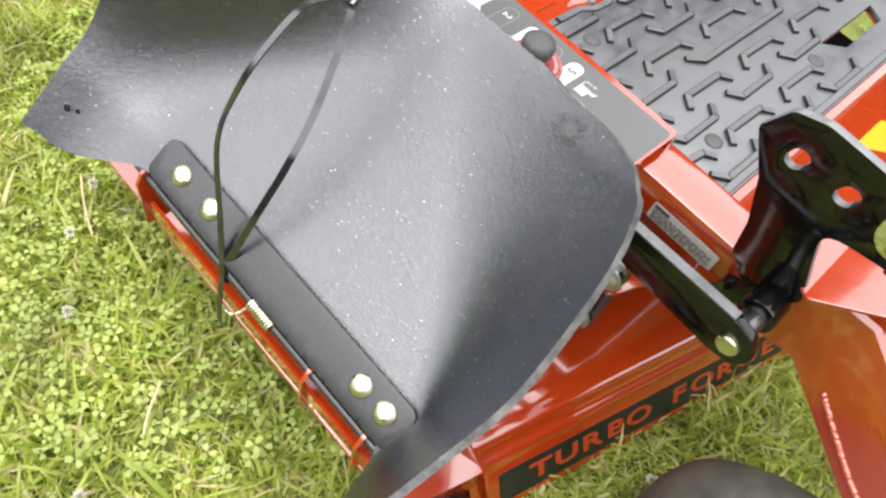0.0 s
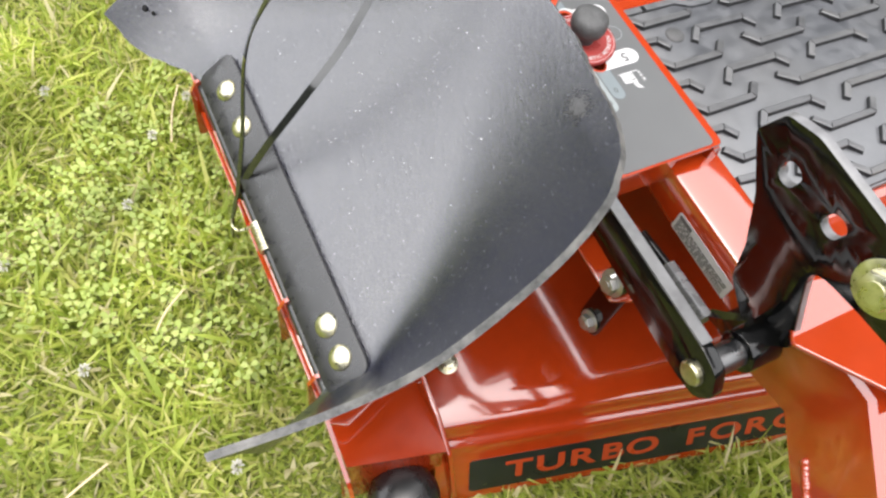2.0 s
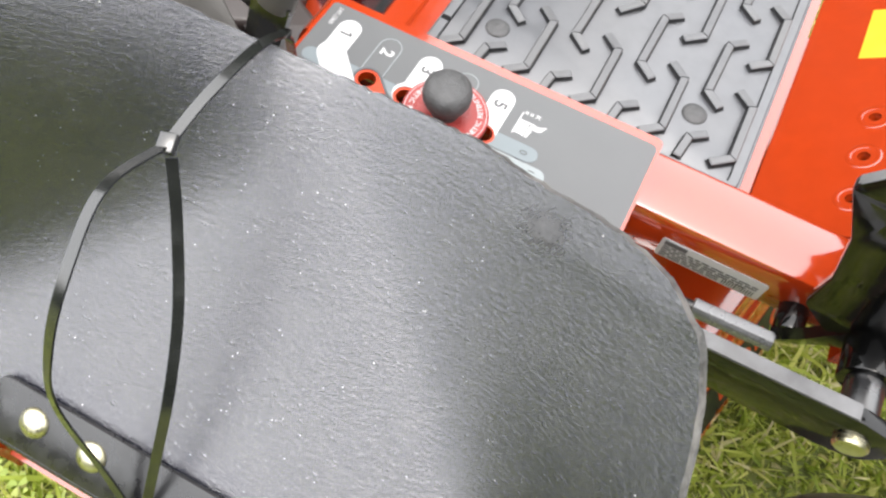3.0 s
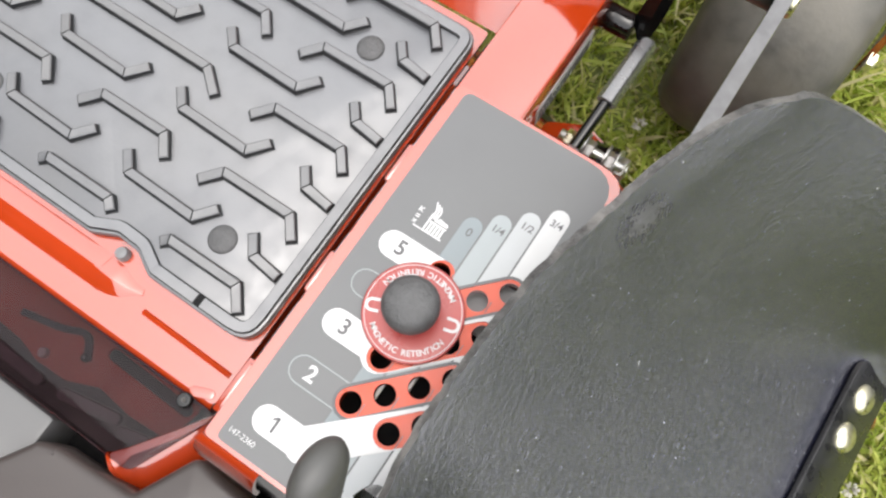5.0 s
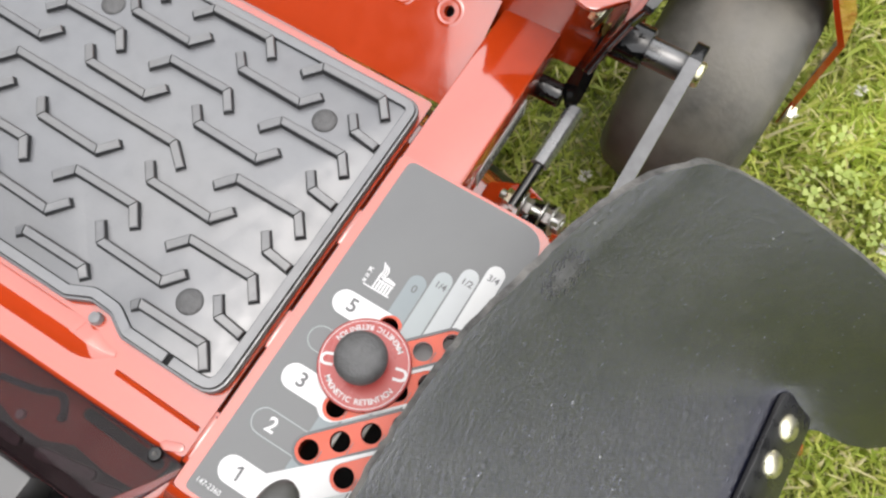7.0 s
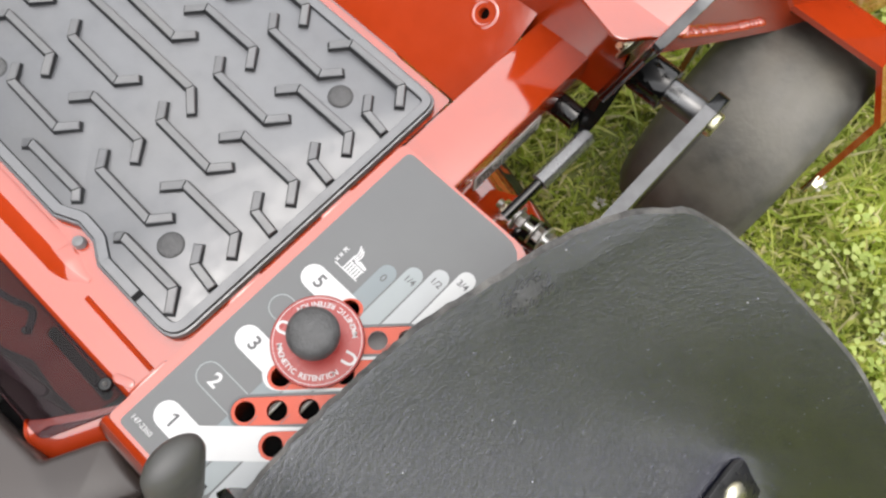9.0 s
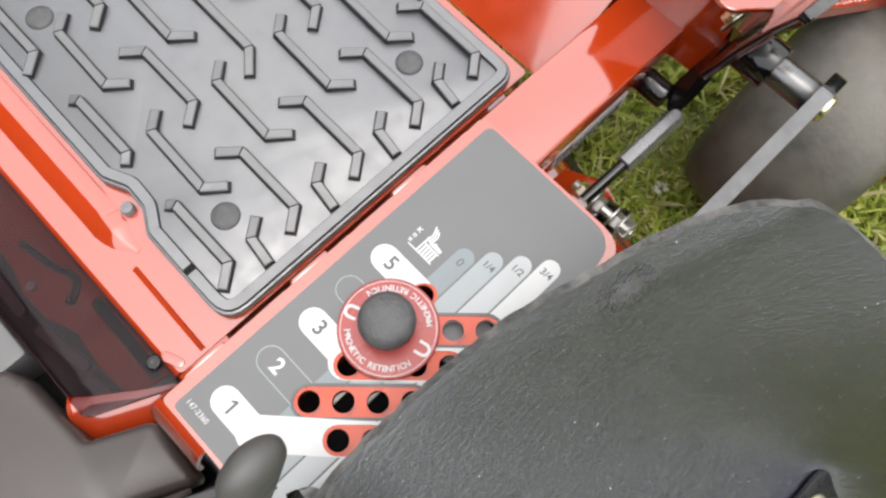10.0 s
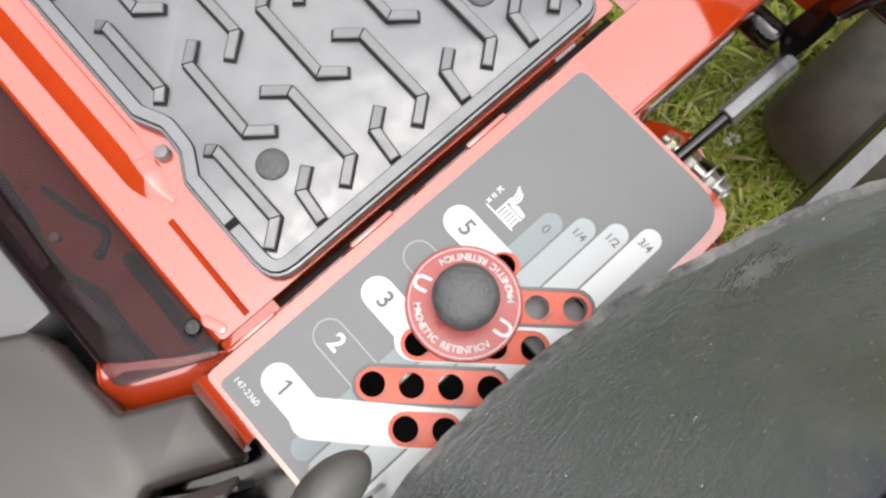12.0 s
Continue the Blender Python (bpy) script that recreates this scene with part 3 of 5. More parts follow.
coil = [Vector((HX + 0.0078 * math.cos(k * 0.55), 0.075 + k * 0.55 / (2 * math.pi) * 0.0034, HZ + 0.0078 * math.sin(k * 0.55))) for k in range(110)]
tail = smooth_path([(HX + 0.008, 0.075, HZ), (HX + 0.014, 0.072, HZ - 0.006), (HX + 0.020, 0.068, HZ - 0.010), (HX + 0.023, 0.062, HZ - 0.009), (HX + 0.022, 0.056, HZ - 0.005)], 5)
sweep(bm, tail[::-1] + coil[1:], round_section(0.0014, 6), (0, 1, 0.01))
part("torsion_spring", bm, ZINC, mower, "pale zinc torsion spring", smooth=60)
for y in (-0.115, 0.165, 0.245):
    bm = bmesh.new()
    sheet(rounded([(0.322, 0.19), (0.352, 0.19), (0.352, 0.262), (0.344, 0.278), (0.332, 0.278), (0.322, 0.262)], 0.006), [], 0.004,
          Matrix(((1, 0, 0, 0), (0, 0, -1, y), (0, 1, 0, 0), (0, 0, 0, 1))), bm)
    part("hinge_tab", bm, ORANGE, mower, smooth=30)

# ---- cable tie round the chute ----
tie = thing("cable_tie", (0.165, 0.0, 0.53), "long black nylon cable tie looped round the raised chute", "cable tie")
top_edge = chute_point(0.315, 0.002, 0.004)
head = Vector((0.171, -0.009, 0.503))
loop_a = smooth_path([head, (0.215, -0.010, 0.518), (0.256, -0.004, 0.505), (0.290, -0.006, 0.465), (0.310, -0.012, 0.405), (0.327, 0.008, 0.325), (0.344, 0.031, 0.275), (0.350, 0.036, 0.258), (0.357, 0.041, 0.238), (0.362, 0.046, 0.214)])
loop_b = smooth_path([head + Vector((0.004, 0.004, -0.006)), (0.196, 0.006, 0.468), (0.232, 0.022, 0.426), (0.272, 0.034, 0.388), (0.312, 0.036, 0.335), (0.337, 0.033, 0.286), (0.343, 0.034, 0.256)])
edge_dir = (top_edge - head)
over = smooth_path([head, head + edge_dir * 0.35 + Vector((0, 0, 0.008)), head + edge_dir * 0.8 + Vector((0, 0, 0.010)), top_edge + Vector((-0.004, 0, 0.003)), top_edge + Vector((-0.013, 0.0, -0.010)), top_edge + Vector((-0.004, 0.002, -0.09)), top_edge + Vector((0.06, 0.004, -0.17))])
for pth, up in ((loop_a, (0.5, -0.15, 0.9)), (loop_b, (0.55, 0.5, 0.6)), (over, (0.3, -0.05, 0.95))):
    bm = bmesh.new()
    sweep(bm, pth, rect_section(0.0068, 0.0014), up)
    part("strap", bm, TIE, tie, smooth=40)
bm = new_box((-0.006, -0.005, -0.0035), (0.006, 0.005, 0.0035), 0.001, Matrix.Translation(head) @ Matrix.Rotation(radians(15), 4, "Z") @ Matrix.Rotation(radians(15), 4, "Y"))
part("tie_head", bm, TIE, tie, smooth=40)

# ---- height of cut panel ----
COLS = [0.028, 0.042, 0.056, 0.070]
ROWY = {0: -0.0275, 1: 0.003, 2: 0.034, 3: 0.0645, 4: 0.095, 5: 0.1255}
FIRST = {1: 2, 2: 0, 3: 0, 4: 0, 5: 0}


def hole_at(row, col):
    return COLS[col], ROWY[row] + (COLS[col] - COLS[0]) * 1.02


holes = [(r, c) for r in (1, 2, 3, 4, 5) for c in range(FIRST[r], 4 if r < 5 else 1)]
PANEL = rounded([(-0.032, -0.0262), (0.094, -0.0262), (0.094, 0.2385), (-0.032, 0.2385)], [0.004, 0.004, 0.02, 0.006])
panel = part("height_panel", sheet(PANEL, [circle(*hole_at(*h), 0.0066, 24) for h in holes], 0.003, level(P)), ORANGE, mower, "orange steel height-of-cut panel with a grey scale decal", smooth=40)
bm = bmesh.new()
box(bm, (-0.032, -0.0260, P - 0.045), (-0.029, 0.237, P - 0.003))
box(bm, (0.091, -0.0260, P - 0.045), (0.094, 0.220, P - 0.003))
box(bm, (-0.031, -0.0255, P - 0.05), (0.040, -0.0230, P - 0.004))
box(bm, (0.0125, 0.2330, P - 0.036), (0.0880, 0.2360, P - 0.003))
part("panel_flange", bm, ORANGE, panel)
# black sheet added below the panel as the shade inside its holes
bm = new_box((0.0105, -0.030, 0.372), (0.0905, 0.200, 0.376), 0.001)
part("hole_shade", bm, RUBBER_SHADE, panel)
part("catch_plate", new_box((0.047, 0.108, P - 0.017), (0.078, 0.145, P - 0.014), 0.001), PALE_GREY, panel, "dull steel catch plate seen through the holes")

for h in ((2, 1), (2, 2)):
    hx, hy = hole_at(*h)
    part("catch_tooth", new_box((hx - 0.0105, hy - 0.007, P - 0.019), (hx - 0.0055, hy + 0.007, P - 0.016), 0.0008), STEEL, panel, "bright steel catch tooth under a hole")

for h in holes:
    hx, hy = hole_at(*h)
    bm = bmesh.new()
    lathe(bm, [(0.0067, -0.0005), (0.0067, -0.0075), (0.0073, -0.0075), (0.0073, -0.0005), (0.0067, -0.0005)], Matrix.Translation((hx, hy, P)), 24)
    part("hole_sleeve", bm, ORANGE, panel, smooth=50)


def cut(ob, loops, depth=0.01):
    """Takes prisms over the given loops out of a flat layer."""
    cb = bmesh.new()
    for lp in loops:
        sheet(lp, [], depth, level(P + depth / 2), cb)
    me = bpy.data.meshes.new("cutter")
    cb.to_mesh(me)
    cb.free()
    tool = new("cutter", me)
    mod = ob.modifiers.new("cut", "BOOLEAN")
    mod.operation, mod.solver, mod.object = "DIFFERENCE", "EXACT", tool
    old, done = ob.data, bpy.data.meshes.new_from_object(ob.evaluated_get(bpy.context.evaluated_depsgraph_get()))
    ob.modifiers.clear()
    ob.data = done
    bpy.data.objects.remove(tool)
    bpy.data.meshes.remove(me)
    bpy.data.meshes.remove(old)


def slot_loop(r, grow=0.0):
    last = 3
    if r == 5:
        return capsule(hole_at(5, 0), (hole_at(5, 0)[0] + 0.001, hole_at(5, 0)[1] + 0.001), 0.0076 + grow)
    return capsule(hole_at(r, FIRST[r]), hole_at(r, last), 0.0088 + grow)


SLOTS = [slot_loop(r) for r in (1, 2, 3, 4, 5)]
for r, lp in zip((1, 2, 3, 4, 5), SLOTS):
    hs = [circle(*hole_at(*h), 0.0066, 24) for h in holes if h[0] == r]
    part("slot_liner", sheet(lp, hs, 0.0002, level(P + 0.0003)), SLOT, panel)
decal = part("scale_decal", sheet(rounded([(-0.0245, -0.0235), (0.0885, -0.0235), (0.0885, 0.2362), (-0.0245, 0.2362)], [0.004, 0.004, 0.022, 0.006]), [], 0.0004, level(P + 0.0005)), DECAL, panel, "grey printed scale decal")
cut(decal, SLOTS)
names = ["0", "1/4", "1/2", "3/4"]
for k, x in enumerate(COLS):
    top_y = (0.160, 0.171, 0.182, 0.193)[k]
    st = part("scale_strip", sheet(capsule((x + 0.0005, -0.012), (x + 0.0005, top_y), 0.0064), [], 0.0003, level(P + 0.0008)), STRIPS[k], panel, smooth=None)
    cut(st, SLOTS)
    lettering("strip_text", names[k], Matrix.Translation((x + 0.0008, top_y - 0.004, P + 0.0009)), 0.0078 if k == 0 else 0.0066, INK, panel, depth=0.00005, bold=0.0001)
    if k:
        cuts = sorted(hole_at(r, k)[1] for r in (1, 2, 3, 4, 5)) + [top_y]
        low = -0.012
        for q in cuts:
            high = q - 0.0105
            if high - low > 0.004:
                part("strip_line", sheet([(x - 0.0068, low), (x - 0.0062, low), (x - 0.0062, high), (x - 0.0068, high)], [], 0.0003, level(P + 0.0009)), INK, panel)
            low = q + 0.0125
# white and outlined row tabs
for r in (1, 2, 3, 4, 5):
    y = (0.0, 0.0, 0.034, 0.0670, 0.096, 0.125)[r]
    x1 = hole_at(r, 0)[0] - (0.0 if r > 1 else 0.006)
    if r in (1, 3, 5):
        tab = part("row_tab", sheet(capsule((-0.0055, y), (x1 - 0.003, y), 0.0088), [], 0.0003, level(P + 0.0010)), WHITE, panel)
        cut(tab, SLOTS)
        if r != 5:
            band = part("row_band", sheet(capsule((x1 - 0.002, y if r == 1 else ROWY[r]), (hole_at(r, 3)[0] + 0.004, hole_at(r, 3)[1] + 0.004), 0.0105), [], 0.0003, level(P + 0.0012)), WHITE, panel)
            cut(band, SLOTS)
    else:
        outer, inner = capsule((-0.0055, y), (x1 - 0.001, y), 0.0088), capsule((-0.0055, y), (x1 - 0.001, y), 0.0082)
        tab = part("row_tab", sheet(outer, [inner], 0.0003, level(P + 0.0010)), STRIPS[1], panel)
        cut(tab, SLOTS)
        fill = part("row_fill", sheet(inner, [], 0.0003, level(P + 0.0009)), DECAL, panel)
        cut(fill, SLOTS)
        band = part("row_band", sheet(slot_loop(r, 0.0018), [], 0.0003, level(P + 0.0011)), INK, panel)
        cut(band, SLOTS)
    if r == 1:
        bm = bmesh.new()
        box(bm, (-0.0006, y - 0.0046, P + 0.00135), (0.0010, y + 0.0048, P + 0.0015))
        sheet([(-0.0006, y + 0.0048), (-0.0006, y + 0.0030), (-0.0028, y + 0.0016), (-0.0028, y + 0.0030)], [], 0.00015, level(P + 0.0015), bm)
        part("row_number", bm, INK, panel)
    elif r != 4:
        lettering("row_number", str(r), Matrix.Translation((0.0, y, P + 0.0012)), 0.0135, WHITE if r == 2 else INK, panel, depth=0.00005, bold=0.0003)
lettering("part_number", "147-2360", Matrix.Translation((-0.012, -0.0155, P + 0.0008)), 0.0048, WHITE, panel, depth=0.00004)
# pictogram: a grate with slots, three blades over it and small marks beside it
bm = bmesh.new()
pz0, pz1 = P + 0.0006, P + 0.0008
box(bm, (-0.003, 0.1418, pz0), (0.0172, 0.1426, pz1))
box(bm, (0.0035, 0.1426, pz0), (0.0046, 0.1545, pz1))
for k in range(5):
    box(bm, (0.0056 + 0.0022 * k, 0.1426, pz0), (0.0070 + 0.0022 * k, 0.1492, pz1))
sheet([(0.0066, 0.1508), (0.0162, 0.1508), (0.0162, 0.1528), (0.0098, 0.1540)], [], 0.0002, level(pz1), bm)
box(bm, (0.0046, 0.1492, pz0), (0.0166, 0.1500, pz1))
for k in range(3):
    pth = smooth_path([(0.0045 + 0.0014 * k, 0.1515, P + 0.0007), (0.0045 + 0.0017 * k, 0.1570, P + 0.0007), (0.0022 + 0.0019 * k, 0.1622 - 0.0008 * k, P + 0.0007)], 5)
    sweep(bm, pth, rect_section(0.0010, 0.0002), (0, 0, 1))
for a, b in (((-0.0048, 0.1515), (-0.0048, 0.1550)), ((-0.0046, 0.1532), (-0.0022, 0.1548)), ((-0.0046, 0.1532), (-0.0022, 0.1517)), ((-0.0048, 0.1492), (-0.0022, 0.1492)), ((-0.0048, 0.1478), (-0.0022, 0.1478)),
             ((-0.0046, 0.1436), (-0.0024, 0.1458)), ((-0.0046, 0.1458), (-0.0024, 0.1436))):
    sweep(bm, [Vector((*a, P + 0.0007)), Vector((*b, P + 0.0007))], rect_section(0.0007, 0.0002), (0, 0, 1))
part("pictogram", bm, WHITE, panel)

# pin with its red disc and black knob
kx, ky = 0.0290, 0.0962
pin = thing("height_pin", (kx, ky, P), "black knobbed height pin with a red printed disc", "pin")
bm = bmesh.new()
lathe(bm, [(0, 0.0012), (0.0302, 0.0012), (0.0304, 0.0018), (0.0304, 0.0046), (0.0298, 0.0052), (0, 0.0052)], Matrix.Translation((kx, ky, P)), 64)
disc = part("disc", bm, RING, pin, "matt red plastic disc", smooth=40)
bm = bmesh.new()
sheet(circle(kx, ky, 0.0288, 64), [circle(kx, ky, 0.0284, 64)], 0.0001, level(P + 0.0054), bm)
part("ring_line", bm, WHITE, disc)
bm = bmesh.new()
lathe(bm, [(0.0095, 0.0), (0.0095, 0.006), (0.0120, 0.009), (0.0150, 0.012), (0.0165, 0.016), (0.0168, 0.021), (0.0158, 0.0255), (0.0125, 0.0285), (0.006, 0.0300), (0.0012, 0.0302), (0.0, 0.0298)], Matrix.Translation((kx, ky, P + 0.005)), 48)
part("knob", bm, KNOB, pin, "black plastic mushroom knob", smooth=60)
bm = bmesh.new()
rod(bm, (kx, ky, P + 0.004), (kx, ky, P - 0.05), 0.0060, 20)
part("shank", bm, STEEL, pin, smooth=40)


def ring_text(text, start, step, r, flip):
    """Letters round the disc; start and step in degrees."""
    for i, ch in enumerate(text):
        if ch == " ":
            continue
        a = radians(start + step * i)
        m = Matrix.Translation((kx + r * math.cos(a), ky + r * math.sin(a), P + 0.0054)) @ Matrix.Rotation(a + (math.pi / 2 if flip else -math.pi / 2), 4, "Z")
        lettering("ring_letter", ch, m, 0.0050, WHITE, disc, depth=0.00004, bold=0.00010)


ring_text("MAGNETIC RETENTION", -128, 6.6, 0.0244, True)
ring_text("MAGNETIC RETENTION", 52, 6.6, 0.0244, True)
for a in (-158, 14):
    bm = bmesh.new()
    w = radians(a)
    m = Matrix.Translation((kx + 0.0235 * math.cos(w), ky + 0.0235 * math.sin(w), P + 0.0054)) @ Matrix.Rotation(w + math.pi / 2, 4, "Z")
    arc = [(0.0034 * math.cos(t), -0.001 + 0.0034 * math.sin(t), 0) for t in np.linspace(math.pi, 2 * math.pi, 9)]
    pth = [m @ Vector(q) for q in [(-0.0034, 0.0035, 0), *arc, (0.0034, 0.0035, 0)]]
    sweep(bm, pth, rect_section(0.0018, 0.0001), (0, 0, 1))
    part("magnet_mark", bm, WHITE, disc)

# ---- frame rail and foot pan ----
bm = new_box((-0.0395, -0.03, 0.374), (0.0125, 0.455, 0.420), 0.004)
rail = part("frame_rail", bm, ORANGE, mower, "glossy orange square steel frame rail", smooth=40)
bm = bmesh.new()
sheet(rounded([(0.2685, 0.3765), (0.3480, 0.3765), (0.3480, 0.3990), (0.2685, 0.3990)], 0.003), [], 0.0004, side_x(0.0131), bm)
sticker = part("serial_label", bm, WHITE, rail, "white serial label with fine print bars")
bm = bmesh.new()
sheet([(0.2710, 0.3925), (0.2880, 0.3925), (0.2880, 0.3972), (0.2710, 0.3972)], [], 0.0003, side_x(0.0135), bm)
rng = random.Random(4)
for k in range(5):
    y = 0.2715
    while y < 0.342 - 0.004 * k:
        w = rng.uniform(0.003, 0.010)
        z = 0.3905 - 0.0028 * k
        if not (k > 2 and y > 0.318):
            sheet([(y, z - 0.0007), (y + w, z - 0.0007), (y + w, z + 0.0007), (y, z + 0.0007)], [], 0.0003, side_x(0.0135), bm)
        y += w + 0.0015
y = 0.320
while y < 0.344:
    w = rng.uniform(0.0005, 0.0014)
    sheet([(y, 0.3782), (y + w, 0.3782), (y + w, 0.3846), (y, 0.3846)], [], 0.0003, side_x(0.0135), bm)
    y += w + 0.001
part("fine_print", bm, INK, sticker)["kind"] = "stuff"

PZ = 0.374   # top of the foot pan
bm = bmesh.new()
sheet(rounded([(-0.62, -0.018), (-0.0575, -0.018), (-0.0575, 0.318), (-0.62, 0.318)], 0.004), [[(-0.515, 0.240), (-0.380, 0.240), (-0.405, 0.264), (-0.500, 0.264)]], 0.003, level(PZ), bm)
pan = part("foot_pan", bm, ORANGE, mower, "orange pressed steel foot pan", smooth=30)
# black box added under the slot to paint its shade
part("slot_shade", new_box((-0.54, 0.22, 0.310), (-0.36, 0.285, 0.314)), RUBBER_SHADE, pan)
# rounded lip between pan and panel, with small pressed tabs
bm = bmesh.new()
sweep(bm, [Vector((-0.0330, -0.03, 0.428)), Vector((-0.0330, 0.2385, 0.428))], [(-0.003, -0.05), (0.008, -0.05), (0.008, 0.006), (0.001, 0.006), (-0.003, 0.001)], (0, 0, 1))
part("pan_lip", bm, ORANGE, pan, smooth=40)
for y in (-0.014, 0.069, 0.155):
    part("lip_tab", new_box((-0.0378, y + 0.004, 0.412), (-0.0340, y + 0.034, 0.4320), 0.0016), ORANGE, pan, smooth=40)
part("gap_closer", new_box((-0.0577, -0.020, 0.365), (-0.0405, 0.021, 0.3737), 0.001), ORANGE, pan, smooth=40)
# no seal here: a black strip paints the shade between pan and lip
part("gap_shade_strip", new_box((-0.0570, -0.034, 0.352), (-0.0400, 0.314, 0.3645), 0.001), RUBBER_SHADE, pan, "black strip added as the shade in the gap")
# pressed step along the rear of the pan, hooked at its end, and a short crease beside it
low = smooth_path([(-0.60, -0.0005, 0), (-0.40, -0.0005, 0), (-0.20, -0.0005, 0), (-0.174, -0.0003, 0), (-0.160, 0.0035, 0), (-0.151, 0.0100, 0), (-0.1455, 0.0136, 0)], 6)
high = smooth_path([(-0.60, 0.0115, 0), (-0.40, 0.0115, 0), (-0.20, 0.0115, 0), (-0.186, 0.0108, 0), (-0.170, 0.0098, 0), (-0.156, 0.0115, 0), (-0.1465, 0.0146, 0)], 6)
bm = bmesh.new()
rows_s = []
for k, (p, q) in enumerate(zip(low, high)):
    f = min(1.0, (q - p).length / 0.0118)
    rows_s.append([bm.verts.new(v) for v in ((p.x, p.y - 0.0010, PZ - 0.0004), (p.x, p.y, PZ + 0.0006), (q.x, q.y, PZ + 0.0040 * f), (q.x, q.y + 0.0012, PZ + 0.0044 * f), (q.x, q.y + 0.003 + 0.011 * f, PZ - 0.0004))])
for p, q in zip(rows_s, rows_s[1:]):
    for k in range(4):
        bm.faces.new((p[k], p[k + 1], q[k + 1], q[k]))
bmesh.ops.recalc_face_normals(bm, faces=bm.faces)
part("pressed_step", bm, ORANGE, pan, smooth=50)
bm = bmesh.new()
sweep(bm, [Vector((-0.138, 0.0060, PZ)), Vector((-0.060, 0.0045, PZ))], [(-0.0016, -0.0006), (0.0, 0.0016), (0.0042, -0.0006)], (0, 0, 1))
part("pressed_crease", bm, ORANGE, pan, smooth=50)
bm = bmesh.new()
sheet(capsule((-0.074, -0.0175), (-0.064, -0.0135), 0.0035), [], 0.0010, level(PZ + 0.0008), bm, bevel=0.0004)
part("pressed_bead", bm, ORANGE, pan, smooth=50)
bm = bmesh.new()
edge_s = [[(x, -0.0175, PZ), (x, -0.0205, PZ - 0.0012), (x, -0.0245, PZ - 0.0075), (x, -0.0245, PZ - 0.014)] for x in (-0.62, -0.0585)]
e0, e1 = [[bm.verts.new(q) for q in row] for row in edge_s]
for k in range(3):
    bm.faces.new((e0[k], e0[k + 1], e1[k + 1], e1[k]))
bmesh.ops.recalc_face_normals(bm, faces=bm.faces)
part("rolled_edge", bm, ORANGE, pan, smooth=70)
# raised front of the pan with drilled holes
slope = Matrix.Translation((0, 0.3190, PZ + 0.002)) @ Matrix.Rotation(radians(33), 4, "X")
bm = bmesh.new()
toe_holes = [circle(x, 0.0700, 0.0046) for x in (-0.078, -0.121, -0.164, -0.36, -0.40)]
sheet([(-0.62, 0.0), (-0.0415, 0.0), (-0.0415, 0.155), (-0.62, 0.155)], toe_holes, 0.003, slope, bm)
toe = part("toe_plate", bm, ORANGE, mower, "orange sloping toe plate with dimpled holes", smooth=30)
for c in toe_holes:
    q = sum((Vector(p) for p in c), Vector((0, 0))) / len(c)
    bm = bmesh.new()
    lathe(bm, [(0.0125, 0.0), (0.0105, 0.0008), (0.0070, -0.0006), (0.0047, -0.003), (0.0046, -0.008)], slope @ Matrix.Translation((q.x, q.y, 0)), 24)
    part("hole_dimple", bm, ORANGE, toe, smooth=60)
# black strip added behind the drilled holes to keep them dark as in shade
part("toe_hole_shade", new_box((-0.60, 0.050, -0.020), (-0.05, 0.095, -0.016), 0.0, slope), RUBBER_SHADE, toe)
bm = bmesh.new()
sheet([(-0.30, 0.045), (-0.235, 0.045), (-0.235, 0.088), (-0.30, 0.088)], [], 0.0004, slope @ level(0.0006), bm)
part("warning_label", bm, YELLOW, toe, "yellow warning label")

# ---- rubber floor mat ----
mat_thing = thing("floor_mat", (-0.3, 0.17, PZ), "dark grey rubber floor mat with raised zigzag tread bars", "floor mat")


OUT = [(-0.0595, 0.0255), (-0.0595, 0.3085), (-0.600, 0.3085), (-0.600, 0.0300), (-0.204, 0.0280), (-0.185, 0.0368), (-0.166, 0.0360), (-0.148, 0.0262)]
OUT_R = [0.020, 0.016, 0.016, 0.016, 0.012, 0.008, 0.009, 0.009]
MZ = PZ + 0.008
bm = bmesh.new()
sheet(rounded(OUT, OUT_R), [[(-0.515, 0.240), (-0.380, 0.240), (-0.405, 0.264), (-0.500, 0.264)]], 0.0075, level(MZ), bm, bevel=0.0012)
base = part("mat_base", bm, MAT, mat_thing, smooth=40)


def inset(points, d):
    out, n = [], len(points)
    for i in range(n):
        a, p, b = Vector(points[i - 1]), Vector(points[i]), Vector(points[(i + 1) % n])
        u, v = (p - a).normalized(), (b - p).normalized()
        nn = (Vector((-u.y, u.x)) + Vector((-v.y, v.x)))
        out.append(tuple(p + nn.normalized() * d / max(0.4, nn.length / 2)))
    return out


bm = bmesh.new()
rim = rounded(OUT, OUT_R)
rim_path = [Vector((*p, MZ)) for p in inset(rim, 0.0065)]
open_rim = [Vector((-0.1040, rim_path[0].y, MZ)), *rim_path, Vector((-0.1095, rim_path[0].y, MZ))]   # the bead has a drain gap near its corner
sweep(bm, open_rim, [(-0.0040, -0.001), (-0.0036, 0.0022), (0.0036, 0.0022), (0.0040, -0.001)], (0, 0, 1))
part("rim_bead", bm, MAT, mat_thing, smooth=40)
# flat black strip under the bead, painting the dark line along its foot
bm = bmesh.new()
sweep(bm, [*rim_path, rim_path[0]], [(-0.0048, -0.001), (-0.0045, 0.0004), (0.0045, 0.0004), (0.0048, -0.001)], (0, 0, 1), close=False)
part("rim_shade", bm, RUBBER_SHADE, mat_thing, smooth=40)


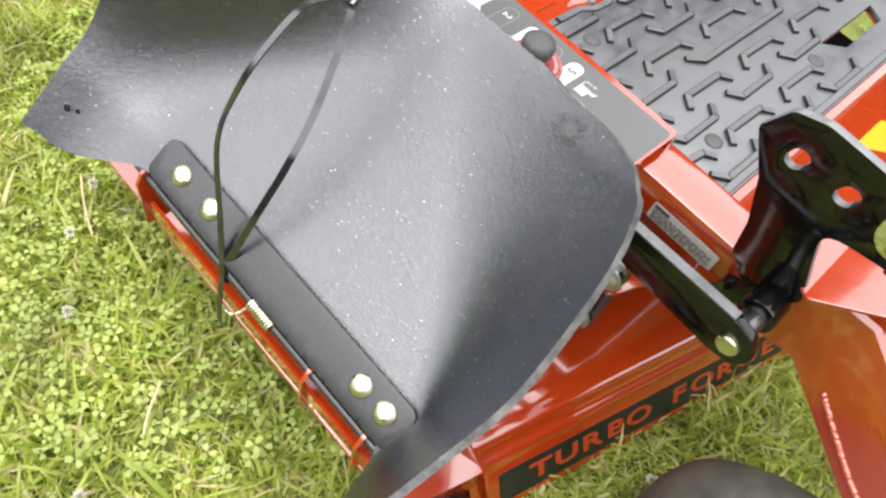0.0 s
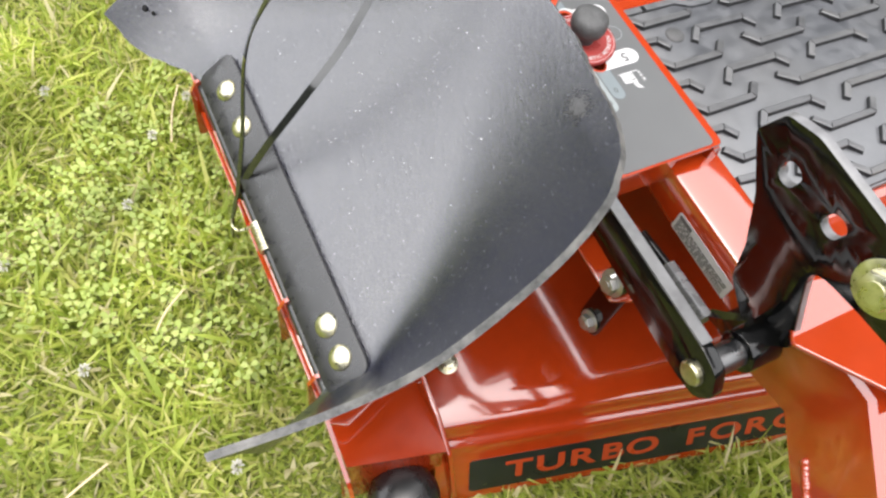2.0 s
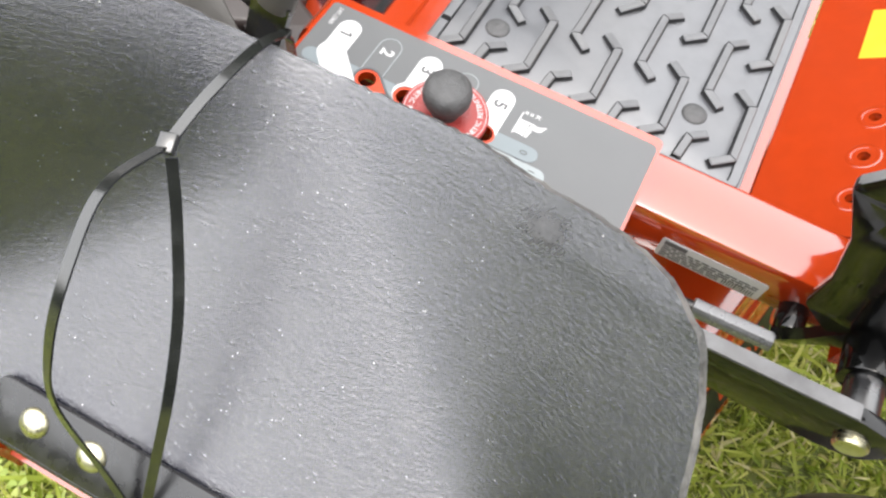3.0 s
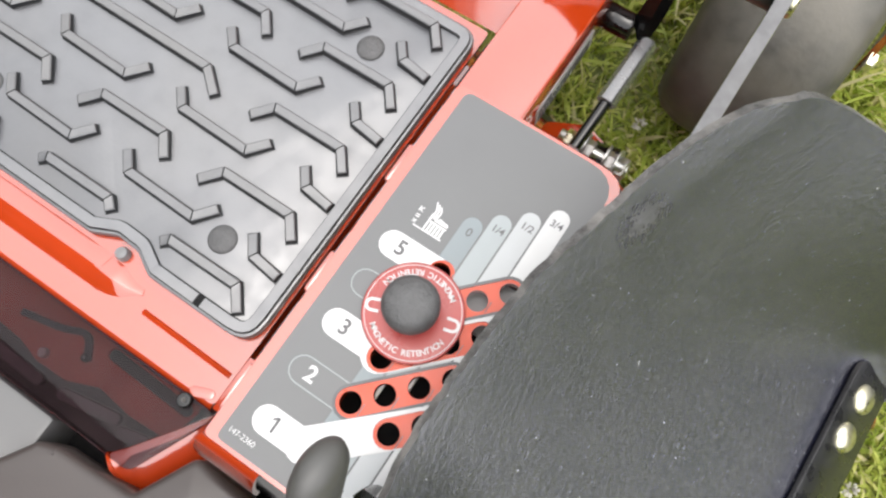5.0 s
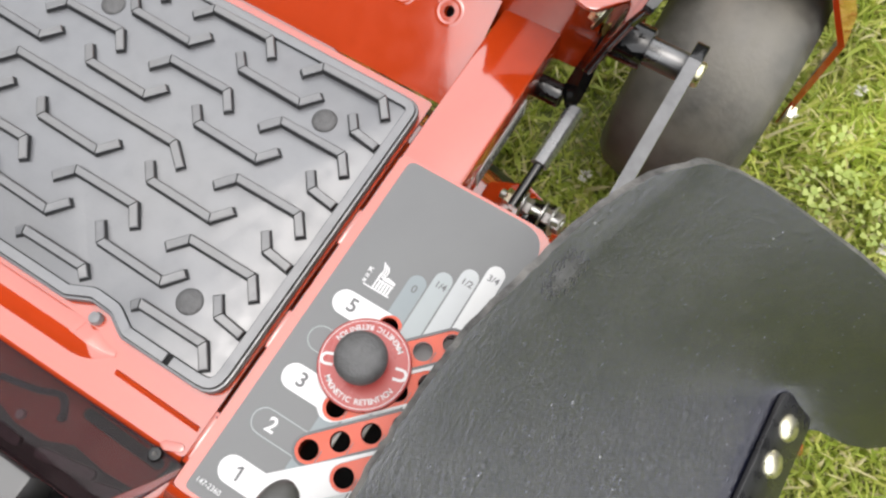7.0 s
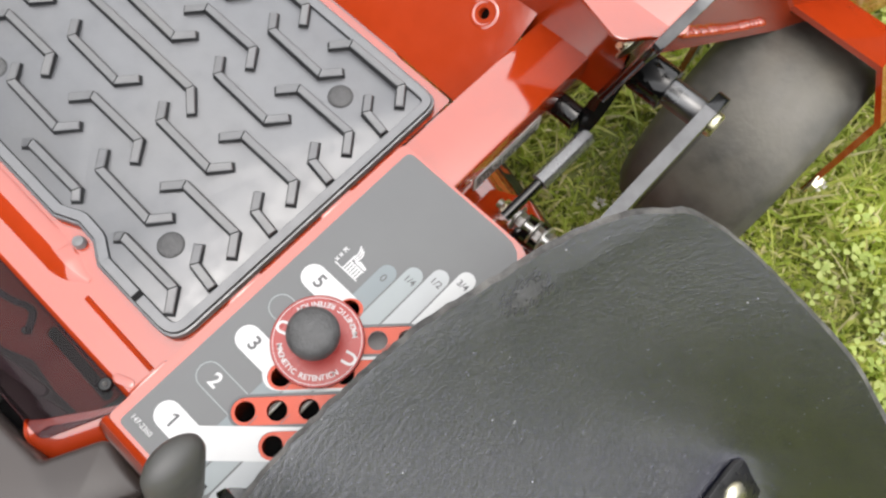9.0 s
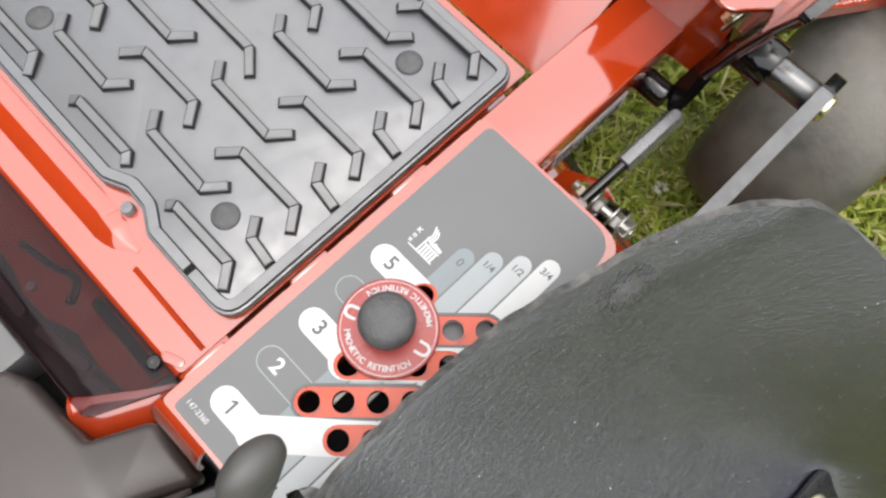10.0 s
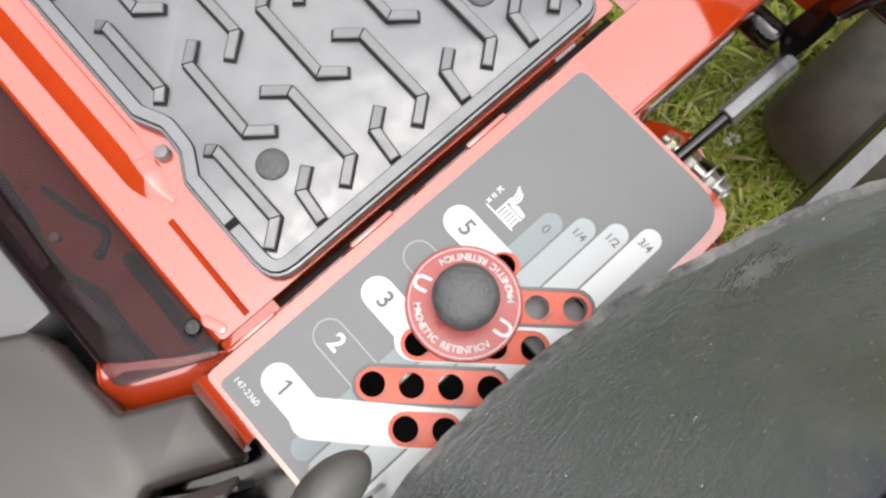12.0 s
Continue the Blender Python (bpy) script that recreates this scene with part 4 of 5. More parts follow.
def lug(points, w=0.0036, h=0.0056):
    """A tread bar along a bent line: one flat-topped block a leg, with shade painted into its dark sides and foot; the
    end legs run down to the mat.
    """
    bm = bmesh.new()
    pts = [Vector((*p, 0)) for p in points]
    n = len(pts)
    sides = []
    for i in range(n):
        a = (pts[i] - pts[i - 1]).normalized() if i else None
        b = (pts[i + 1] - pts[i]).normalized() if i < n - 1 else None
        t = (b if a is None else a if b is None else (a + b).normalized())
        sv = Vector((-t.y, t.x, 0))
        ref = a or b
        sides.append(sv / max(0.5, sv.dot(Vector((-ref.y, ref.x, 0)))))
    for i in range(n - 1):
        d = (pts[i + 1] - pts[i]).normalized()
        rows3 = []
        for wide, z, pull in ((w + 0.0009, MZ + 0.0003, -0.0010), (w + 0.0003, MZ + 0.0006, 0.0), (w, MZ + h - 0.0008, 0.0004), (w - 0.0008, MZ + h, 0.0012)):
            ends = []
            for k, sgn in ((i, 1), (i + 1, -1)):
                free = k in (0, n - 1)
                o = d * sgn * (pull if free else (0.0 if z < MZ + 0.002 else 0.0005))
                drop = Vector((0, 0, -0.0010 if free and z > MZ + 0.002 else 0))
                ends.append([pts[k] + o + sides[k] * sd * wide + Vector((0, 0, z)) + drop for sd in (-1, 1)])
            rows3.append([bm.verts.new(q) for q in (ends[0][0], ends[1][0], ends[1][1], ends[0][1])])
        for j, (p, q) in enumerate(zip(rows3, rows3[1:])):
            for k in range(4):
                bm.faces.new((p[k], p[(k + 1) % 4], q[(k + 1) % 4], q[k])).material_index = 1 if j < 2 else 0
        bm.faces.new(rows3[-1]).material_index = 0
    bmesh.ops.recalc_face_normals(bm, faces=bm.faces)
    return bm


STEP_X, STEP_Y = 0.1140, 0.0600
for c in range(5):
    for k in range(5):
        x, y = -0.1500 - STEP_X * c, 0.0545 + STEP_Y * k
        if (c == 1 and k == 2) or (c in (3, 4) and k in (3, 4)) or x < -0.58:
            continue
        first = (x - 0.0130, y - 0.0145) if k else (x - 0.0055, y - 0.0050)
        if c == 2 and k == 2:
            bar = [(x - 0.015, y - 0.015), (x - 0.002, y), (-0.2130, 0.1735), (-0.1945, 0.1580)]
        else:
            bar = [first, (x, y), (x + 0.0585, y), (x + 0.0710, y - 0.0155)] if c != 1 or k else [first, (x, y), (x + 0.0580, y), (x + 0.0650, y - 0.0070)]
        part("tread_bar", lug(bar), [LUG, LUG_SHADE], mat_thing)
    for k in range(4):
        x, y = -0.0945 - STEP_X * c, 0.0775 + STEP_Y * k
        if c in (3, 4) and k == 3:
            continue
        if c == 0:
            bar = [(x - 0.0105, y + 0.0125), (x, y - 0.0005), (x + 0.0235, y - 0.0035)]
        else:
            bar = [(x - 0.0110, y + 0.0130), (x + 0.0010, y), (x + 0.0610, y - 0.0015), (x + 0.0730, y + 0.0135)]
        part("tread_bar", lug(bar), [LUG, LUG_SHADE], mat_thing)
for x, y in ((-0.122, 0.254), (-0.121, 0.075), (-0.345, 0.254), (-0.345, 0.075)):
    bm = bmesh.new()
    lathe(bm, [(0.0108, -0.001), (0.0105, 0.0008), (0.0090, 0.0018), (0.005, 0.0026), (0, 0.0028)], Matrix.Translation((x, y, MZ)), 24)
    part("stud", bm, KNOB, mat_thing, smooth=60)
bm = bmesh.new()
lathe(bm, [(0.0050, 0.0), (0.0050, 0.004), (0.0042, 0.0062), (0, 0.0068)], Matrix.Translation((-0.1755, 0.0285, PZ)), 20)
part("pan_plug", bm, PALE_GREY, pan, "grey plastic plug", smooth=60)

# ---- rear of the pan: smoked cover, seat box and fender ----
bm = bmesh.new()
sheet(rounded([(-0.62, -0.080), (-0.150, -0.0815), (-0.078, -0.0815), (-0.0515, -0.0235), (-0.060, -0.0210), (-0.62, -0.0210)], [0, 0.01, 0.009, 0.004, 0.004, 0]), [], 0.0035, level(0.3740), bm, bevel=0.0008)
cover = part("rear_cover", bm, SMOKED, mower, "glossy smoked plastic cover behind the foot pan", smooth=30)


def below(x, y):
    return 0.06 + (x - 0.06) * 1.03, 0.04 + (y - 0.04) * 1.03


bm = bmesh.new()
edge_line = [below(*q) for q in ((-0.062, -0.022), (-0.068, -0.051), (-0.099, -0.053), (-0.128, -0.050), (-0.150, -0.059), (-0.175, -0.060), (-0.195, -0.055), (-0.237, -0.053), (-0.60, -0.053), (-0.60, -0.022))]
sheet(rounded(edge_line, 0.006), [capsule(below(-0.134, -0.028), below(-0.070, -0.0295), 0.0044)], 0.003, level(0.364), bm, bevel=0.0006)
part("inner_plate", bm, SLOT, mower, "orange plate under the smoked cover", smooth=30)
# not a real cable: a dark line for the shadow of the plate's folded edge
bm = bmesh.new()
sweep(bm, smooth_path([(*below(-0.205, -0.040), 0.366), (*below(-0.176, -0.034), 0.366), (*below(-0.157, -0.028), 0.366), (*below(-0.145, -0.041), 0.366)], 6), rect_section(0.005, 0.003), (0, 0, 1))
part("cable", bm, STRAP, mower, "dark curved line painting the shadow of the inner plate's fold", smooth=40)
bm = bmesh.new()
box(bm, (-0.61, -0.084, 0.335), (-0.044, -0.010, 0.352), 0.002)
tray = part("cover_tray", bm, GREYP, mower, "dark grey tray under the smoked cover", smooth=40)
for a, b in (((-0.149, -0.068), (-0.109, -0.061)), ((-0.100, -0.066), (-0.084, -0.062)), ((-0.26, -0.068), (-0.17, -0.070))):
    bm = bmesh.new()
    sheet(capsule(below(*a), below(*b), 0.0042), [], 0.006, level(0.358), bm, bevel=0.001)
    part("tray_rib", bm, PALE_GREY, tray, smooth=50)
for (x, y), r, z in (((-0.0755, -0.0255), 0.0055, 0.3740), ((-0.153, -0.042), 0.0034, 0.367), ((-0.300, -0.030), 0.0045, 0.3740)):
    bm = bmesh.new()
    lathe(bm, [(r, 0), (r, 0.0018), (r * 0.8, 0.0030), (0, 0.0032)], Matrix.Translation((x, y, z)), 20)
    screw = part("cover_screw", bm, BLACK, cover, "black screw with a bright socket", smooth=40)
    bm = bmesh.new()
    lathe(bm, [(r * 0.34, 0.0028), (r * 0.32, 0.0038), (r * 0.15, 0.0036), (0, 0.0030)], Matrix.Translation((x, y, z)), 6)
    part("socket", bm, GREYP, screw)
bm = bmesh.new()
lathe(bm, [(0.0036, 0), (0.0036, 0.003), (0.003, 0.004), (0, 0.004)], Matrix.Translation((*below(-0.174, -0.053), 0.364)), 16)
part("plate_stud", bm, STEEL, mower, smooth=40)
bm = bmesh.new()
sheet(rounded([(-0.050, -0.016), (-0.038, -0.030), (-0.046, -0.052), (-0.063, -0.084), (-0.073, -0.090), (-0.086, -0.088), (-0.097, -0.080), (-0.088, -0.070), (-0.066, -0.040)], [0, 0.004, 0.006, 0.006, 0.006, 0.004, 0.004, 0.002, 0]), [], 0.003, level(0.3735), bm, bevel=0.001)
sweep(bm, smooth_path([(-0.038, -0.030, 0.3715), (-0.046, -0.052, 0.371), (-0.062, -0.083, 0.371), (-0.070, -0.0895, 0.371), (-0.080, -0.0895, 0.371), (-0.090, -0.0850, 0.371), (-0.097, -0.0795, 0.371)], 6), [(-0.002, -0.02), (0.0012, -0.02), (0.002, 0.0), (0.0008, 0.0028), (-0.0016, 0.0022)], (0, 0, 1))
for v in bm.verts:
    v.co.z -= 0.9 * max(0.0, (v.co.x + 0.058) * 0.89 - (v.co.y + 0.028) * 0.455)
part("curled_lip", bm, ORANGE, mower, "orange curled edge of the frame", smooth=60)
bm = new_box((-0.62, -0.30, 0.30), (-0.140, -0.083, 0.374), 0.004)
part("seat_box", bm, PALE, mower, "light grey panel ahead of the seat", smooth=40)
bm = bmesh.new()
sheet(rounded([(0.090, -0.128), (-0.004, -0.122), (-0.016, -0.100), (0.008, -0.050), (-0.043, -0.0475), (-0.0635, -0.088), (-0.122, -0.092), (-0.136, -0.097), (-0.160, -0.135), (-0.30, -0.20), (-0.34, -0.46), (-0.02, -0.60), (0.08, -0.30)], [0.02, 0.006, 0.006, 0.006, 0.010, 0.008, 0.004, 0.008, 0.03, 0.05, 0.05, 0.1, 0.05]), [], 0.03, Matrix.Translation((0, 0, 0.385)), bm, bevel=0.006)
# black box added beneath the fender gap so that it reads as deep shade
part("gap_shade", new_box((-0.155, -0.125, 0.322), (-0.046, -0.070, 0.334), 0.001), RUBBER_SHADE, mower)
part("fender", bm, FENDER, mower, "smooth taupe plastic fender", smooth=50)

bm = bmesh.new()
bend = [(-0.0266, 0.4392), (-0.0300, 0.4378), (-0.0325, 0.4345), (-0.0370, 0.4255), (-0.0405, 0.4150), (-0.0425, 0.4000)]
ends = [[bm.verts.new((x - 0.35 * (y + 0.0266) * g, y, z)) for y, z in bend] for x, g in ((-0.0330, -1), (0.0085, -0.4))]
for k in range(len(bend) - 1):
    bm.faces.new((ends[0][k], ends[0][k + 1], ends[1][k + 1], ends[1][k]))
bmesh.ops.recalc_face_normals(bm, faces=bm.faces)
bmesh.ops.solidify(bm, geom=bm.faces[:], thickness=0.003)
part("panel_flange", bm, ORANGE, mower, "orange folded rear edge of the panel", smooth=50)

# ---- lift lever beside the panel ----
lev = thing("lift_lever", (0.03, -0.05, 0.40), "deck lift lever with a dark rounded grip", "lever")
g0, g1 = Vector((0.056, -0.016, 0.508)), Vector((0.056, 0.010, 0.584))
m, gl = along_up(g0, g1)
bm = bmesh.new()
lathe(bm, [(0, -gl / 2), (0.0115, -gl / 2), (0.0138, -gl / 2 + 0.004), (0.0148, 0), (0.0152, gl / 2 - 0.016), (0.0135, gl / 2 - 0.007), (0.009, gl / 2 - 0.0015), (0, gl / 2)], m @ Matrix.Diagonal((0.62, 1.06, 1, 1)), 32)
part("grip", bm, GRIP, lev, "dark grey vinyl grip", smooth=60)
bm = bmesh.new()
sweep(bm, smooth_path([g0 + Vector((0.002, 0.004, 0.01)), (0.048, -0.040, 0.44), (0.042, -0.055, 0.37), (0.040, -0.060, 0.30)], 5), rect_section(0.026, 0.007), (1, 0, 0))
part("lever_arm", bm, BLACK, lev, smooth=40)
bm = bmesh.new()
corners = {"tip": (0.0, -0.089, 0.490), "wing": (0.037, -0.133, 0.478), "wing_low": (0.039, -0.136, 0.468), "fold": (0.037, -0.107, 0.462), "crest": (0.022, -0.089, 0.476), "throat": (0.027, -0.088, 0.462),
           "lip": (0.008, -0.080, 0.482), "lip_end": (0.022, -0.049, 0.462), "front": (0.044, -0.060, 0.448), "toe": (0.056, -0.052, 0.432), "toe_out": (0.068, -0.070, 0.420), "base": (0.062, -0.118, 0.420), "back": (-0.010, -0.110, 0.425), "wing_base": (0.030, -0.150, 0.425),
           "lip_low": (0.016, -0.046, 0.430)}
cv = {k: bm.verts.new(q) for k, q in corners.items()}
for names_ in (("tip", "wing", "fold", "crest"), ("wing", "wing_low", "fold"), ("fold", "throat", "crest"), ("throat", "fold", "toe_out", "toe", "front"), ("fold", "base", "toe_out"), ("wing_low", "wing_base", "base", "fold"), ("tip", "crest", "throat", "lip"),
               ("tip", "back", "wing_base", "wing_low", "wing"), ("tip", "lip", "lip_end", "lip_low", "back")):
    bm.faces.new([cv[k] for k in names_])
bmesh.ops.recalc_face_normals(bm, faces=bm.faces)
bmesh.ops.triangulate(bm, faces=[f for f in bm.faces if len(f.verts) > 4])
bmesh.ops.solidify(bm, geom=bm.faces[:], thickness=0.003)
bmesh.ops.bevel(bm, geom=[e for e in bm.edges if len(e.link_faces) == 2 and e.calc_face_angle(0) > 0.5], offset=0.0011, segments=3, affect="EDGES", profile=0.5)
# black box standing in for the shade inside the lever bay
shade_box = bmesh.new()
box(shade_box, (-0.03, -0.16, 0.33), (0.12, -0.033, 0.345), 0.002)
part("bay_shade", shade_box, BLACK, mower)
part_wall = bmesh.new()
box(part_wall, (-0.030, -0.002, 0.345), (0.022, 0.002, 0.384), 0.001, Matrix.Translation((0.004, -0.080, 0)) @ Matrix.Rotation(radians(57), 4, "Z"))
part("bay_plate", part_wall, FENDER, mower)
part("lever_hood", bm, GREYP, mower, "angular grey plastic lever hood", smooth=50)
bm = bmesh.new()
sweep(bm, smooth_path([(0.070, -0.104, 0.408), (0.054, -0.140, 0.420), (0.048, -0.20, 0.418), (0.056, -0.35, 0.39)], 6), rect_section(0.034, 0.034), (0, 0, 1))
part("side_frame", bm, ORANGE, mower, smooth=50)

bm = bmesh.new()
arch = smooth_path([(0.058, -0.168, 0.432), (0.046, -0.155, 0.442), (0.036, -0.134, 0.446), (0.040, -0.110, 0.440), (0.056, -0.094, 0.428), (0.080, -0.085, 0.410)], 6)
sweep(bm, arch, [(-0.012, -0.003), (0.012, -0.003), (0.012, 0.001), (0.009, 0.003), (-0.009, 0.003), (-0.012, 0.001)], (0, 0, 1))
part("arch_trim", bm, GREYP, mower, "grey plastic arched trim", smooth=50)

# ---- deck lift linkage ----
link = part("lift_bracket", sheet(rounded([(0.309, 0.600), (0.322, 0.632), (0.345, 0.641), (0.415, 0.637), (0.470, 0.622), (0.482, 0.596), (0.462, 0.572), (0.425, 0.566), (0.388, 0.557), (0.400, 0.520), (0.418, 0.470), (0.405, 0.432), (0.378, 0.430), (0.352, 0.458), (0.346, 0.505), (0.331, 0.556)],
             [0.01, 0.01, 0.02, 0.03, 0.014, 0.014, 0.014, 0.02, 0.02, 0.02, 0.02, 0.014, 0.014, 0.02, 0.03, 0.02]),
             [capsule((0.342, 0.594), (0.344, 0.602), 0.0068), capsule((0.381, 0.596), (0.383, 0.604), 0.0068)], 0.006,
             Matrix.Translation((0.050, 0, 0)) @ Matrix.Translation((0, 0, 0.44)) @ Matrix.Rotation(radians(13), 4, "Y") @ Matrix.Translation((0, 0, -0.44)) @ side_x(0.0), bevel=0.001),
             [BLACK, PALE_GREY], mower, "gloss black lobed steel lift bracket", smooth=30)
# faces turned upwards get pale grey, a painted sky reflection on the edge
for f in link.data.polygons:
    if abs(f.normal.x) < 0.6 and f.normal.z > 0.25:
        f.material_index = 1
hexbolt("bracket_bolt", (0.092, 0.424, 0.603), (1, 0, 0.2), 0.0115, link, ZINC, label="large yellow zinc bolt")
bm = bmesh.new()
sheet(rounded([(0.20, 0.468), (0.16, 0.458), (0.16, 0.440), (0.22, 0.432), (0.30, 0.428), (0.372, 0.425), (0.392, 0.424), (0.415, 0.428), (0.424, 0.447), (0.413, 0.468), (0.395, 0.472)], 0.012), [], 0.010, side_x(0.119), bm, bevel=0.001)
bar = part("link_bar", bm, BLACK, mower, "flat black steel link bar with a pale top edge", smooth=30)
bm = bmesh.new()
sweep(bm, [Vector((0.114, 0.205, 0.4685)), Vector((0.114, 0.30, 0.4712)), Vector((0.114, 0.392, 0.4732))], rect_section(0.0095, 0.0012), (0, 0, 1))
part("pale_edge", bm, PALE_GREY, bar, "pale grey top edge")
bm = bmesh.new()
rod(bm, (0.113, 0.402, 0.447), (0.055, 0.402, 0.447), 0.0110, 28, bevel=0.001)
part("pivot_sleeve", bm, SLEEVE, mower, "gloss black pivot sleeve", smooth=40)
bm = bmesh.new()
rod(bm, (0.080, 0.402, 0.447), (0.052, 0.402, 0.447), 0.0165, 28, bevel=0.0015)
part("bracket_boss", bm, BLACK, link, smooth=40)
bm = bmesh.new()
lathe(bm, [(0.0098, 0), (0.0098, 0.003), (0.0085, 0.0045), (0, 0.005)], Matrix.Translation((0.119, 0.402, 0.447)) @ Matrix.Rotation(radians(90), 4, "Y"), 28)
part("pivot_pin", bm, ZINC, mower, "yellow zinc pin head", smooth=40)
hexbolt("pivot_nut", (0.042, 0.400, 0.466), (-1, 0.2, 0.2), 0.0100, mower, ZINC)
bm = bmesh.new()
sweep(bm, smooth_path([(0.046, 0.402, 0.447), (0.044, 0.385, 0.42), (0.040, 0.368, 0.392)], 5), rect_section(0.008, 0.026), (0, 0.6, 0.6))
part("bell_crank", bm, BLACK, mower, smooth=40)
bm = bmesh.new()
rod(bm, (0.010, 0.372, 0.386), (0.034, 0.372, 0.386), 0.0105, 20, bevel=0.0015)
part("crank_boss", bm, BLACK, mower, smooth=40)
bm = bmesh.new()
rod(bm, (0.048, 0.308, 0.388), (0.046, 0.268, 0.380), 0.0045, 16)
adjuster = part("adjuster_rod", bm, BLACK, mower, "black threaded rod with a grey hexagonal barrel", smooth=30)
bm = bmesh.new()
sweep(bm, [Vector((0.048, 0.306, 0.388)), Vector((0.050, 0.362, 0.394))], round_section(0.0078, 6), (0, 0, 1))
bmesh.ops.bevel(bm, geom=bm.edges[:], offset=0.0005, segments=1, affect="EDGES")
part("barrel", bm, BARREL, adjuster, smooth=30)
bm = bmesh.new()
sheet(rounded([(0.268, 0.216), (0.299, 0.216), (0.301, 0.352), (0.270, 0.352)], 0.014), [], 0.005, side_x(0.058), bm, bevel=0.001)
hanger = part("deck_hanger", bm, BLACK, mower, "black flat deck hanger link", smooth=30)
hexbolt("hanger_bolt", (0.076, 0.289, 0.344), (1, 0, 0.15), 0.0092, hanger)
hexbolt("hanger_bolt", (0.060, 0.285, 0.237), (1, 0, 0.15), 0.0086, hanger)
bm = bmesh.new()
rod(bm, (0.058, 0.287, 0.340), (0.076, 0.289, 0.344), 0.0135, 24, bevel=0.001)
part("hanger_bush", bm, BLACK, hanger, smooth=40)
bm = bmesh.new()
rod(bm, (0.028, 0.286, 0.352), (0.082, 0.286, 0.352), 0.0040, 16, bevel=0.0008)
part("hanger_stud", bm, STEEL, hanger, smooth=40)
hexbolt("hanger_nut", (0.031, 0.286, 0.352), (1, 0, 0), 0.0072, hanger, ZINC, washer=False, head=0.006)
hexbolt("hanger_nut", (0.048, 0.286, 0.352), (1, 0, 0), 0.0078, hanger, STEEL)
hexbolt("hanger_nut", (0.066, 0.286, 0.352), (1, 0, 0), 0.0078, hanger, STEEL)
bm = bmesh.new()
sheet(rounded([(0.010, 0.235), (0.080, 0.235), (0.080, 0.300), (0.040, 0.315), (0.010, 0.300)], 0.006), [], 0.004, level(0.330), bm, bevel=0.001)
part("hanger_tab", bm, ORANGE, mower, smooth=30)

# ---- front frame arm and caster ----
bm = bmesh.new()
arm_path = [Vector(p) for p in ((-0.010, 0.400, 0.4390), (-0.013, 0.475, 0.4390), (0.061, 0.654, 0.378), (0.097, 0.725, 0.352), (0.127, 0.810, 0.345))]
sweep(bm, arm_path, [(-0.05, -0.052), (0.05, -0.052), (0.05, 0.041), (0.046, 0.045), (-0.046, 0.045), (-0.05, 0.041)], (0, 0, 1))
arm = part("front_arm", bm, ORANGE, mower, "orange welded front frame arm", smooth=30)
bm = bmesh.new()
sweep(bm, [Vector((-0.60, 0.485, 0.430)), Vector((-0.042, 0.468, 0.440))], [(-0.04, -0.04), (0.04, -0.04), (0.04, 0.036), (0.036, 0.04), (-0.036, 0.04), (-0.04, 0.036)], (0, 0, 1))
part("cross_beam", bm, ORANGE, mower, smooth=30)
bm = bmesh.new()
wrng = random.Random(2)
seam = smooth_path([(0.0475, 0.489, 0.396), (0.0592, 0.516, 0.384), (0.0707, 0.544, 0.372), (0.0845, 0.577, 0.362)], 14)
for q in seam:
    bmesh.ops.create_icosphere(bm, subdivisions=1, radius=0.0032 + 0.0012 * wrng.random(), matrix=Matrix.Translation(q + Vector((0, 0, 0.001 * wrng.random()))))
part("weld_seam", bm, ORANGE, arm, "rippled painted weld seam", smooth=80)
bm = bmesh.new()
fold_y, flat_z = 0.414, 0.4875
rim_p = rounded([(0.036, 0.380), (0.068, 0.418), (0.043, 0.466), (0.031, 0.489), (-0.005, 0.492), (-0.052, 0.480), (-0.052, 0.402)], [0.012, 0.004, 0.010, 0.008, 0.006, 0.004, 0.004])
sheet(rim_p, [circle(-0.002, 0.448, 0.0040)], 0.004, level(flat_z), bm, bevel=0.001)
bmesh.ops.bisect_plane(bm, geom=bm.verts[:] + bm.edges[:] + bm.faces[:], plane_co=(0, fold_y, 0), plane_no=(0, 1, 0))
for v in bm.verts:
    v.co.z += 0.30 * max(0.0, v.co.y - fold_y)
part("arm_top_plate", bm, ORANGE, mower)
CX, CY, CZ, CR = 0.130, 0.610, 0.185, 0.150
caster = part("caster_wheel", lathe(bmesh.new(), [(0.0, -0.03), (0.075, -0.03), (0.08, -0.04), (0.08, 0.04), (0.075, 0.03), (0.0, 0.03)], Matrix.Translation((CX, CY, CZ)) @ Matrix.Rotation(radians(90), 4, "Y"), 40), GREYP, mower, "front caster wheel", smooth=40)
bm = bmesh.new()
lathe(bm, [(0.080, -0.045), (0.100, -0.066), (0.125, -0.072), (0.139, -0.060), (0.147, -0.036), (0.150, 0.0), (0.147, 0.036), (0.139, 0.060), (0.125, 0.072), (0.100, 0.066), (0.080, 0.045), (0.080, -0.045)], Matrix.Translation((CX, CY, CZ)) @ Matrix.Rotation(radians(90), 4, "Y"), 64)
part("tyre", bm, TYRE, caster, "smooth worn grey-black tyre", smooth=60)
bm = bmesh.new()
fork = [Vector((CX + x, 0.636, z)) for x, z in ((-0.094, 0.165), (-0.094, 0.300), (-0.060, 0.358), (0.058, 0.358), (0.093, 0.302), (0.093, 0.165))]
sweep(bm, fork, [(-0.0035, -0.030), (0.0035, -0.030), (0.0035, 0.030), (-0.0035, 0.030)], (0, 1, 0))
